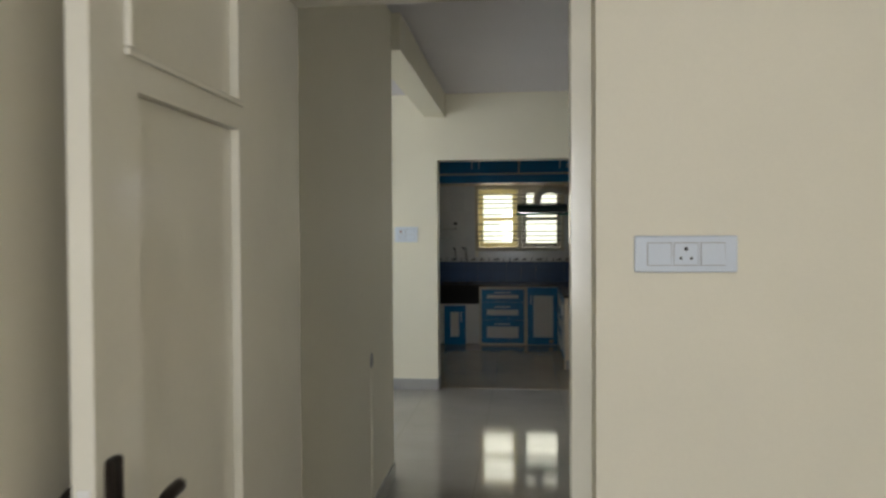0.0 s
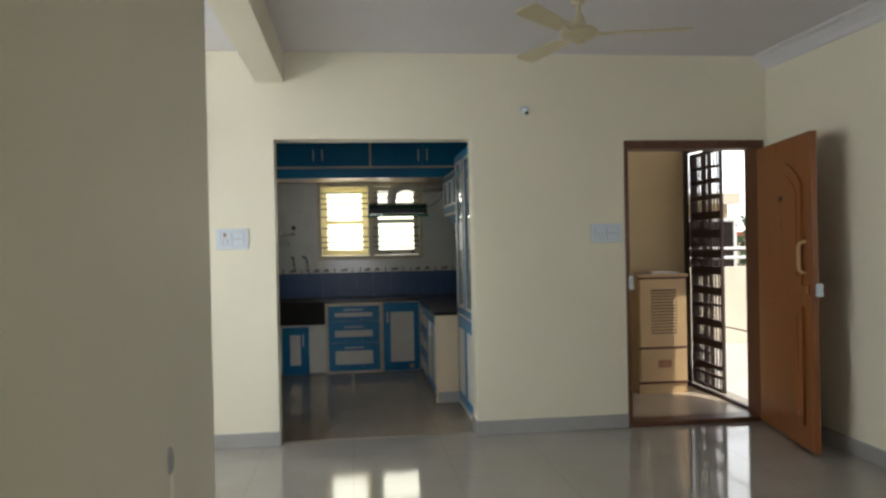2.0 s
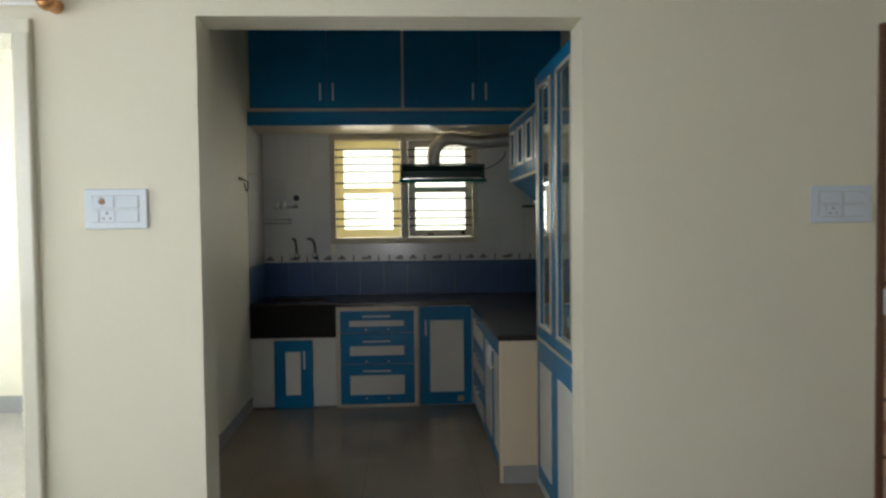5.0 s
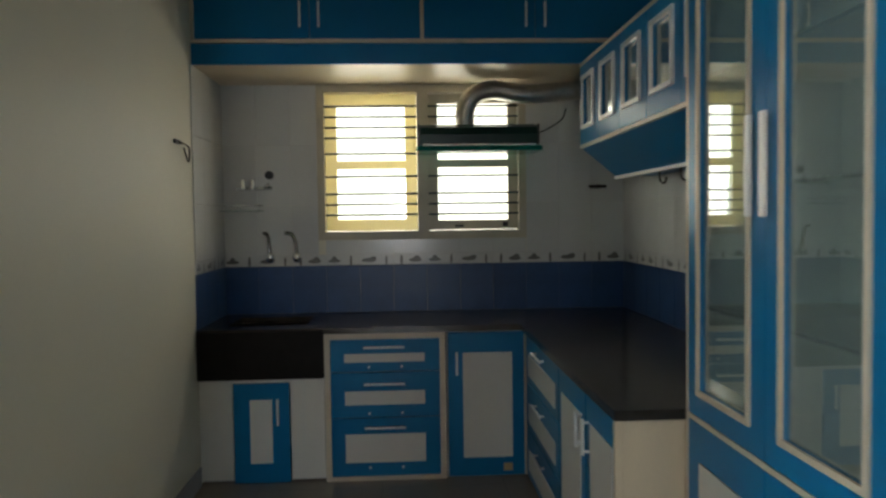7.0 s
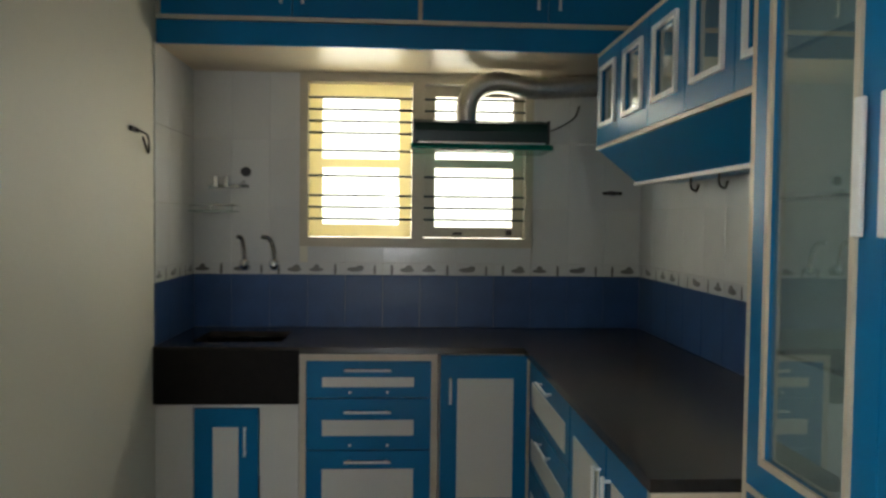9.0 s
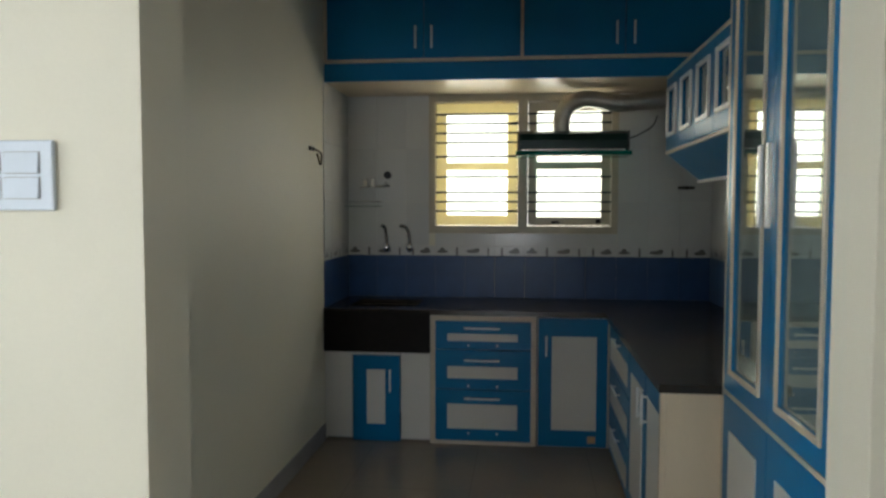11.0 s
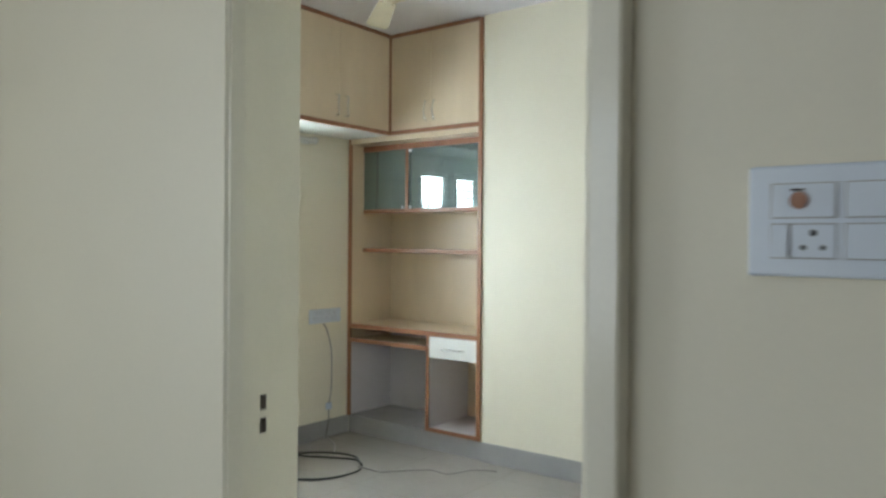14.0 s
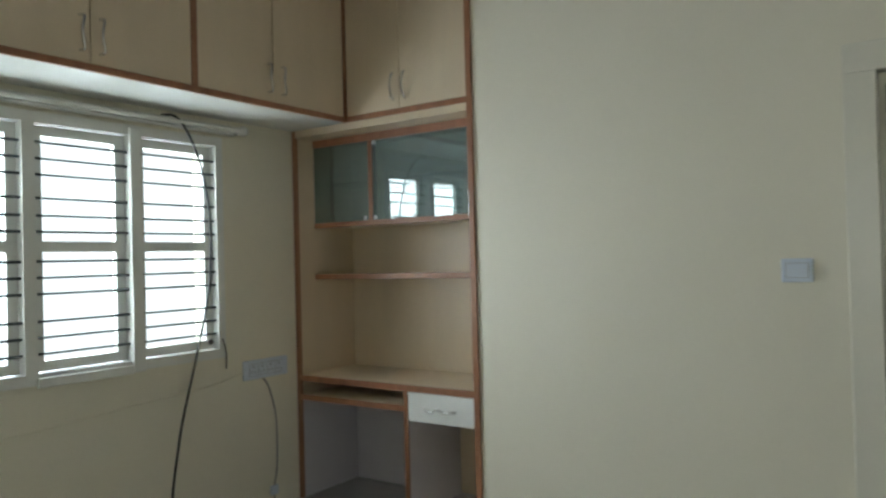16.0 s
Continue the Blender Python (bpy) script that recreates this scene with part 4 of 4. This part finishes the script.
part("kneehole_lining", box(NL + 0.0125, NL + 0.016, S + 0.012, NB - 0.011, 0.125, 0.66), LAMIN, t)
part("kneehole_back", box(NL + 0.017, -3.733, NB - 0.015, NB - 0.0105, 0.125, 0.76), LAMIN, t)
dr = part("drawer", box(-3.708, -3.322, S - 0.006, 10.1, 0.622, 0.762, 0.003), WHITE, t, "white drawer front")
part("handle", tube([(-3.60, S - 0.006, 0.69), (-3.585, S - 0.03, 0.692), (-3.55, S - 0.032, 0.684), (-3.515, S - 0.032, 0.698), (-3.475, S - 0.032, 0.686), (-3.44, S - 0.03, 0.69), (-3.425, S - 0.006, 0.688)], 0.006, 8, 6), STEEL, dr, "wavy chrome handle", True)
sh = part("shelf", box(NL + 0.0125, -3.3185, 9.975, NB - 0.011, 1.322, 1.342), LAM, t)
part("edge_strip", prism([(NL + 0.0125, 9.9745), (NL + 0.0125, 9.955), (NL + 0.1, 9.96), (-3.319, 9.962), (-3.319, 9.9745)], "z", 1.318, 1.346), TRIMW, sh)
gc = part("glass_cabinet", box(NL + 0.0125, -3.3185, 9.975, NB - 0.011, 1.612, 1.630), LAM, t)
part("bottom_strip", box(NL + 0.0125, -3.319, 9.955, 9.9745, 1.605, 1.633, 0.002), TRIMW, gc)
part("top_panel", box(NL + 0.0125, -3.3185, S - 0.006, NB - 0.011, 2.102, 2.139), LAM, t)
part("top_rail", box(NL + 0.0125, -3.319, 9.955, 9.9745, 2.06, 2.1015, 0.002), TRIMW, gc)
part("inner_shelf", box(NL + 0.013, -3.32, 10.03, NB - 0.012, 1.85, 1.856), TEAL, gc, "glass inner shelf")
for x0, x1, y in ((NL + 0.014, -4.01, 9.962), (-4.05, -3.32, 9.969)):
    g = part("sliding_glass", box(x0, x1, y, y + 0.005, 1.634, 2.059), SMOKE, gc, "smoked sliding glass door")
part("glass_stile", box(-4.05, -4.025, 9.957, 9.9615, 1.634, 2.059), TRIMW, gc)
for x in (-4.08, -4.01, -3.75):
    part("glass_clip", box(x, x + 0.018, 9.950, 9.9565, 1.634, 1.655, 0.002), ALU, gc)
part("glass_clip", box(-4.015, -3.99, 9.950, 9.9565, 2.035, 2.055, 0.002), ALU, gc)


def d_handle(parent, p, out, side):
    p = Vector(p)
    o, s2 = Vector(out), Vector(side)
    pts = [p + Vector((0, 0, 0.065)), p + o * 0.022 + Vector((0, 0, 0.058)) + s2 * 0.006, p + o * 0.026 - s2 * 0.004, p + o * 0.022 + Vector((0, 0, -0.058)) + s2 * 0.006, p + Vector((0, 0, -0.065))]
    part("handle", tube(pts, 0.0055, 8, 6), STEEL, parent, "curved chrome handle", True)


def cupboard_front_y(t, x0, x1, z0, z1, y, hx):
    dr = part("door", box(x0, x1, y, y + 0.018, z0, z1, 0.002), LAM, t)
    d_handle(dr, (hx, y, z0 + 0.11), (0, -1, 0), (1, 0, 0))


t = thing("loft_cupboard", (-3.7, S, 2.14), "beige loft cupboard with walnut edging over the study unit", "cupboard")
part("body", box(-4.05, -3.3195, S + 0.02, NB - 0.001, 2.165, 2.835), LAM, t)
part("bottom_strip", box(-4.065, -3.319, S - 0.012, S + 0.003, 2.140, 2.168, 0.002), TRIMW, t)
part("top_strip", box(-4.065, -3.319, S - 0.012, S + 0.003, 2.815, 2.838, 0.002), TRIMW, t)
part("corner_post", box(-4.098, -4.0655, S - 0.016, S + 0.003, 2.140, 2.838, 0.002), TRIMW, t)
cupboard_front_y(t, -4.063, -3.7165, 2.17, 2.813, S - 0.004, -3.752)
cupboard_front_y(t, -3.7135, -3.321, 2.17, 2.813, S - 0.004, -3.679)
t = thing("loft_cupboard", (-4.27, 8.5, 2.14), "beige loft cupboards with walnut edging above the barred window", "cupboard")
LX = -4.072
part("body", box(-4.469, LX - 0.02, 7.115, 9.80, 2.165, 2.835), LAM, t)
part("soffit", box(-4.469, LX - 0.004, 7.115, 9.803, 2.138, 2.164), WHITE, t, "white gloss underside")
part("bottom_strip", box(LX - 0.0035, LX + 0.010, 7.115, 9.80, 2.138, 2.166, 0.002), TRIMW, t)
part("top_strip", box(LX - 0.0035, LX + 0.010, 7.115, 9.80, 2.815, 2.838, 0.002), TRIMW, t)
for y in (7.94, 8.880):
    part("divider", box(LX - 0.0195, LX + 0.008, y - 0.014, y + 0.014, 2.1665, 2.8145, 0.002), TRIMW, t)
for y0, y1, hy in ((7.12, 7.515, 7.47), (7.519, 7.924, 7.56), (7.956, 8.423, 8.385), (8.427, 8.864, 8.463), (8.896, 9.316, 9.285), (9.320, 9.798, 9.369)):
    dr = part("door", box(LX - 0.016, LX + 0.003, y0, y1, 2.168, 2.813, 0.002), LAM, t)
    d_handle(dr, (LX + 0.003, hy, 2.275), (1, 0, 0), (0, 1, 0))

t = thing("study_window", (-4.47, 8.3, 0.96), "white three-casement study window with dark horizontal bars", "window")
WX = -4.471
part("frame", slab("x", WX - 0.065, WX + 0.012, 7.27, 9.325, 0.955, 2.045, [(7.33, 7.83, 1.0, 2.0), (7.88, 8.36, 1.0, 2.0), (8.41, 8.82, 1.0, 2.0), (8.87, 9.285, 1.0, 2.0)]), WHITE, t)
for u0, u1 in ((7.33, 7.83), (7.88, 8.36), (8.41, 8.82), (8.87, 9.285)):
    sash(t, "x", WX - 0.06, 0.03, u0 + 0.003, u1 - 0.003, 1.003, 1.997, 0.042, 1.505, WHITE)
    for z in (1.075, 1.14, 1.205, 1.315, 1.38, 1.445, 1.565, 1.63, 1.70, 1.795, 1.86, 1.925):
        part("bar", rod((WX - 0.012, u0, z), (WX - 0.012, u1, z), 0.006, 8), IRON, t)
part("mullion_cover", box(WX + 0.0125, WX + 0.03, 8.815, 8.872, 0.95, 2.03, 0.004), WHITE, t)
part("sill_strip", box(WX + 0.0125, WX + 0.03, 8.40, 8.814, 0.945, 0.985, 0.004), WHITE, t)
part("stay", ball((WX - 0.022, 9.26, 1.035), 0.014), BRONZE, t, smooth=True)
part("stay", ball((WX - 0.022, 8.885, 1.505), 0.016), BRONZE, t, smooth=True)
t = thing("curtain_rod", (-4.4, 8.4, 2.09), "white curtain rod over the study window", "curtain rod")
part("pole", rod((-4.41, 7.2, 2.085), (-4.41, 9.40, 2.085), 0.014, 14), WHITE, t)
part("pole", rod((-4.44, 7.2, 2.068), (-4.44, 9.38, 2.068), 0.010, 12), ALU, t)
part("finial", ball((-4.41, 9.42, 2.085), 0.026), WHITE, t, smooth=True)
part("bracket", box(-4.469, -4.4, 9.375, 9.39, 2.06, 2.10, 0.003), WHITE, t)
t = switch_plate(-4.47, 9.58, 0.868, "+x", 0.30, 0.10, 4, 1, "white row of sockets on the study wall below the window", {(0, 0), (1, 0), (2, 0), (3, 0)})
# cables
single("window_cable", tube([(-4.41, 8.95, 2.10), (-4.4, 9.02, 2.10), (-4.42, 9.11, 2.02), (-4.435, 9.19, 1.85), (-4.44, 9.23, 1.60), (-4.44, 9.215, 1.3), (-4.44, 9.14, 1.0), (-4.4, 9.0, 0.6), (-4.34, 8.93, 0.25), (-4.24, 9.08, 0.05), (-4.1, 9.24, 0.008), (-3.90, 9.32, 0.008), (-3.74, 9.18, 0.008), (-3.78, 8.94, 0.008), (-3.98, 8.80, 0.008), (-4.24, 8.86, 0.008), (-4.32, 9.05, 0.02), (-4.16, 9.26, 0.024), (-3.95, 9.34, 0.022), (-3.78, 9.24, 0.02)], 0.006, 8, 8), CABLE, "black cable hanging from the curtain rod and coiled on the floor", "cable", smooth=True)
single("floor_cable", tube([(-3.78, 9.20, 0.02), (-3.70, 9.24, 0.005), (-3.62, 9.25, 0.005), (-3.52, 9.36, 0.005), (-3.42, 9.46, 0.005), (-3.30, 9.46, 0.005), (-3.26, 9.50, 0.005), (-3.21, 9.62, 0.005), (-3.08, 9.70, 0.005)], 0.0045, 6, 8), GREYCABLE, "thin grey cable lying loosely on the floor", "cable", smooth=True)
single("socket_lead", tube([(-4.458, 9.56, 0.815), (-4.45, 9.59, 0.76), (-4.448, 9.63, 0.6), (-4.448, 9.63, 0.35), (-4.45, 9.61, 0.24), (-4.44, 9.60, 0.12), (-4.43, 9.57, 0.02), (-4.28, 9.5, 0.006), (-4.08, 9.3, 0.006)], 0.0045, 6, 8), GREYCABLE, "thin grey lead hanging from the wall sockets", "cable", smooth=True)
single("low_socket", box(-4.46, -4.442, 9.585, 9.635, 0.20, 0.25, 0.004), PLATE, "small white junction block above the skirting", "socket")
single("wall_wire", tube([(-4.467, 7.6, 0.74), (-4.467, 8.3, 0.77), (-4.467, 8.8, 0.80), (-4.467, 9.2, 0.82), (-4.467, 9.44, 0.86)], 0.004, 6, 6), WALL, "painted-over wire along the study wall", "cable", smooth=True)
# thin wire dropping from the window corner
single("window_wire", tube([(-4.455, 9.30, 1.05), (-4.452, 9.318, 0.98), (-4.455, 9.32, 0.90)], 0.004, 6, 6), CABLE, "short dark wire end by the window corner", "cable", smooth=True)


# ---- lobby and outdoors ----
t = thing("shoe_cabinet", (2.7, 8.1, 0), "tan shoe cabinet with a louvred door and brown edging", "cabinet")
part("body", box(2.49, 2.93, 7.975, 8.325, 0.0, 1.03, 0.003), TAN, t)
part("top", box(2.47, 2.94, 7.945, 8.327, 1.031, 1.055, 0.004), TAN, t)
for z in (1.012, 0.40, 0.095):
    part("edge_strip", box(2.488, 2.932, 7.955, 7.9745, z, z + 0.018, 0.002), DARKWOOD, t)
dr = part("door", slab("y", 7.957, 7.9745, 2.50, 2.925, 0.42, 1.01, [(2.60, 2.84, 0.53, 0.92)]), TAN, t)
for i in range(14):
    z = 0.54 + i * 0.027
    part("slat", prism([(7.959, z), (7.973, z + 0.014), (7.973, z + 0.019), (7.959, z + 0.006)], "x", 2.601, 2.839), TAN, dr)
part("door_backing", box(2.60, 2.84, 7.9735, 7.9748, 0.53, 0.92), BLACK, dr)
lo = part("drawer", box(2.50, 2.925, 7.957, 7.9745, 0.115, 0.398, 0.002), TAN, t)
part("grip", box(2.66, 2.78, 7.953, 7.9585, 0.235, 0.30, 0.002), TRIMW, lo, "brown recessed grip")
single("newspaper", prism([(2.62, 7.98), (2.86, 7.96), (2.88, 8.16), (2.64, 8.19)], "z", 1.0555, 1.072), PAPER, "folded newspaper on the shoe cabinet", "newspaper")

GX = 3.10
t = thing("grille_gate", (GX, 7.7, 0), "dark brown metal grille gate, half slid open", "gate")
part("post", box(GX - 0.02, GX + 0.02, 8.275, 8.315, 0.0, 2.2, 0.003), GRILLE, t)
part("post", box(GX - 0.02, GX + 0.02, 7.115, 7.155, 0.0, 2.2, 0.003), GRILLE, t)
part("top_rail", box(GX - 0.02, GX + 0.02, 7.156, 8.274, 2.14, 2.18, 0.003), GRILLE, t)
part("bottom_rail", box(GX - 0.02, GX + 0.02, 7.156, 8.274, 0.0, 0.03, 0.003), GRILLE, t)
lf = part("sliding_leaf", slab("x", GX + 0.022, GX + 0.05, 7.70, 8.27, 0.035, 2.13, [(7.725, 8.245, 0.06, 2.105)]), GRILLE, t)
for z in (0.16, 0.24, 0.44, 0.62, 0.78, 0.90, 1.08, 1.22, 1.40, 1.56, 1.72, 1.86, 1.98):
    thick = 0.034 if z in (0.44, 0.62, 0.90, 1.08, 1.22, 1.40, 1.56) else 0.010 if z in (0.16, 0.78, 1.98) else 0.02
    part("cross_bar", box(GX + 0.024, GX + 0.046, 7.726, 8.244, z - thick, z + thick), GRILLE, lf)
for i in range(9):
    y = 7.775 + i * 0.055
    part("upright", box(GX + 0.030, GX + 0.040, y - 0.006, y + 0.006, 0.061, 2.104), GRILLE, lf)

lf = part("sliding_leaf", slab("x", GX + 0.055, GX + 0.080, 7.95, 8.27, 0.035, 2.13, [(7.975, 8.245, 0.06, 2.105)]), GRILLE, t)
for i in range(14):
    z = 0.20 + i * 0.138
    part("cross_bar", box(GX + 0.057, GX + 0.078, 7.976, 8.244, z - 0.013, z + 0.013), GRILLE, lf)
for i in range(6):
    y = 8.0 + i * 0.042
    part("upright", box(GX + 0.062, GX + 0.073, y - 0.005, y + 0.005, 0.061, 2.104), GRILLE, lf)
for z in (0.62, 1.26):
    part("cross_rod", rod((GX, 7.156, z), (GX, 8.274, z), 0.006, 8), GRILLE, t)

structure("terrace", slab("z", -0.3, -0.01, 3.545, 9.5, 4.0, 11.0), OUTTILE, "sunlit pale tiled terrace", "terrace")
structure("parapet", slab("y", 10.86, 11.0, 1.6, 9.5, -0.009, 0.98), PLASTER, "cream plastered terrace parapet", "parapet")
structure("parapet_east", slab("x", 9.36, 9.5, 4.0, 10.859, -0.009, 0.98), PLASTER, "cream plastered terrace parapet", "parapet")
t = thing("terrace_rail", (5, 10.93, 0.98), "pale metal rail on the terrace parapet", "railing")
for z in (1.10, 1.22):
    part("rail", rod((1.7, 10.93, z), (9.4, 10.93, z), 0.02), ALU, t)
for i in range(6):
    x = 1.8 + i * 1.5
    part("post", rod((x, 10.93, 0.978), (x, 10.93, 1.22), 0.016), ALU, t)
structure("backdrop_kitchen", slab("y", 12.6, 12.65, -3.5, 1.5, -3.4, 4.5), HAZEWARM, "overexposed daylight beyond the kitchen window", "backdrop")
structure("backdrop_study", slab("x", -8.05, -8.0, 2.4, 14.5, -3.4, 5.5), HAZEWEST, "overexposed daylight beyond the study window", "backdrop")
structure("backdrop_far", slab("y", 75, 75.2, 10, 110, -3.4, 45), HAZE, "hazy white distance beyond the terrace", "backdrop")
structure("ground", slab("z", -3.6, -3.4, -400, 400, -400, 400), EARTH, "dry earth far below the terrace", "ground")


def house(x, y, w, dpt, h, wallm, label, roofm=ROOFRED):
    t = thing("house", (x, y, -3.4), label, "house", "far houses")
    part("wall", box(x - w / 2, x + w / 2, y - dpt / 2, y + dpt / 2, -3.4, h), wallm, t)
    part("roof", box(x - w / 2 - 0.2, x + w / 2 + 0.2, y - dpt / 2 - 0.2, y + dpt / 2 + 0.2, h + 0.001, h + 0.25), roofm, t, "flat roof edge" if roofm is PLASTER else "red tiled roof edge")
    for i in range(4):
        for z in (-2.4, 0.6):
            if z + 1.3 > h:
                continue
            wx = x - w / 2 + w * (i + 0.5) / 4
            wn2 = part("window", box(wx - 0.55, wx + 0.55, y - dpt / 2 - 0.05, y - dpt / 2 - 0.001, z, z + 1.2), WHITE, t)
            part("pane", box(wx - 0.47, wx + 0.47, y - dpt / 2 - 0.06, y - dpt / 2 - 0.051, z + 0.08, z + 1.12), BRONZE, wn2, "dark window pane")


house(14, 30, 12, 8, 1.3, PLASTER, "low cream house with a red roof beyond the terrace")
house(30, 44, 14, 8, 1.2, PLASTER, "distant cream house with a red roof")
house(6.9, 19, 3.0, 3.0, 2.1, TANWALL, "yellow plastered neighbouring house with a flat roof", PLASTER)


def tree(x, y, z, h, seed):
    rnd = random.Random(seed)
    t = thing("tree", (x, y, z), "leafy green tree beyond the terrace", "tree", "trees beyond the terrace")
    bm = rod((x, y, z), (x + 0.1, y, z + h * 0.55), 0.16, 10, r2=0.08)
    tips = []
    for k in range(7):
        a = k * 0.9 + rnd.random()
        tip = Vector((x + math.cos(a) * h * 0.22, y + math.sin(a) * h * 0.22, z + h * (0.65 + 0.3 * rnd.random())))
        rod((x + 0.08, y, z + h * (0.35 + 0.03 * k)), tip, 0.05, 6, bm, r2=0.015)
        tips.append(tip)
    part("trunk", bm, DARKWOOD, t)
    verts, faces = [], []
    for tip in tips:
        for _ in range(160):
            c = tip + Vector([rnd.gauss(0, h * 0.085) for _ in range(3)])
            u = Vector([rnd.uniform(-1, 1) for _ in range(3)]).normalized() * 0.13
            w = u.orthogonal().normalized() * 0.07
            n = len(verts)
            verts += [c - u, c + w, c + u, c - w]
            faces.append((n, n + 1, n + 2, n + 3))
    me = bpy.data.meshes.new("crown")
    me.from_pydata([v - Vector((x, y, z)) for v in verts], [], faces)
    me.materials.append(LEAF)
    c = new("crown", me)
    c.parent = t


tree(12.5, 22, -3.4, 5.2, 3)
tree(20, 30, -3.4, 5.4, 8)

# ---- wall tiles of the kitchen, piece by piece ----
GJ = 0.001


def tiled(owner, axis, at, sign, u0, u1, rows, skip=()):
    """Rows of (z0, z1, material, name); tiles are 0.2 wide and stand 6 mm proud of the wall."""
    cache = {}
    n = max(1, round((u1 - u0) / 0.2))
    w = (u1 - u0) / n
    for z0, z1, mat, name in rows:
        for i in range(n):
            a, b2 = u0 + i * w + GJ / 2, u0 + (i + 1) * w - GJ / 2
            c, e = z0 + GJ / 2, z1 - GJ / 2
            for s in skip:
                if a < s[1] and b2 > s[0] and c < s[3] and e > s[2]:
                    if a < s[0] - 0.02:
                        b2 = min(b2, s[0])
                    elif b2 > s[1] + 0.02:
                        a = max(a, s[1])
                    elif c < s[2] - 0.02:
                        e = min(e, s[2])
                    else:
                        c = max(c, s[3])
            if b2 - a < 0.015 or e - c < 0.01:
                continue
            key = (round(b2 - a, 3), round(e - c, 3), name)
            if key not in cache:
                hw, hh = key[0] / 2, key[1] / 2
                bm = bmesh.new()
                if axis == "y":
                    box(-hw, hw, min(0, sign * 0.006), max(0, sign * 0.006), -hh, hh, 0.0012, bm)
                else:
                    box(min(0, sign * 0.006), max(0, sign * 0.006), -hw, hw, -hh, hh, 0.0012, bm)
                me = bpy.data.meshes.new(name)
                bm.to_mesh(me)
                bm.free()
                me.materials.append(mat)
                cache[key] = me
            ob = new(name, cache[key])
            mid = (a + b2) / 2
            ob.location = (mid, at, (c + e) / 2) if axis == "y" else (at, mid, (c + e) / 2)
            ob.parent = owner
            if name == "border_tile":
                kinds = (((-0.05, 0.0, 0.030, 0.008), (-0.05, 0.012, 0.012, 0.012), (0.045, 0.0, 0.006, 0.026)), ((-0.045, 0.002, 0.034, 0.010), (-0.02, 0.012, 0.016, 0.009), (0.055, 0.0, 0.005, 0.022)), ((-0.05, 0.0, 0.006, 0.024), (0.03, 0.0, 0.030, 0.010), (0.04, 0.012, 0.014, 0.011)))
                key2 = ("motif", i % 3)
                if key2 not in cache:
                    bm = bmesh.new()
                    for mu, mz, mw, mh in kinds[i % 3]:
                        if axis == "y":
                            ball((mu, sign * 0.0058, mz - 0.006), 1, (mw * 1.3, 0.0012, mh * 1.25), bm, 10)
                        else:
                            ball((sign * 0.0058, mu, mz - 0.006), 1, (0.0012, mw * 1.3, mh * 1.25), bm, 10)
                    me = bpy.data.meshes.new("motif")
                    bm.to_mesh(me)
                    bm.free()
                    me.materials.append(MOTIF)
                    cache[key2] = me
                mo = new("motif", cache[key2])
                mo.parent = ob


ROWS_T = [(CZ, 1.052, TILEBLUE, "blue_tile"), (1.052, 1.115, TILE, "border_tile"), (1.115, 1.40, TILE, "white_tile"), (1.40, 1.74, TILE, "white_tile"), (1.74, 2.082, TILE, "white_tile")]
wb = bpy.data.objects["wall_kitchen_back"]
tiled(wb, "y", 10.309, -1, -0.904, 1.409, ROWS_T, [(-0.367, 0.834, 1.196, 2.09)])
tiled(bpy.data.objects["wall_kitchen_west"], "x", -0.9045, 1, 9.71, 10.302, ROWS_T)
tiled(bpy.data.objects["wall_kitchen_east"], "x", 1.4095, -1, 8.02, 10.302, ROWS_T)
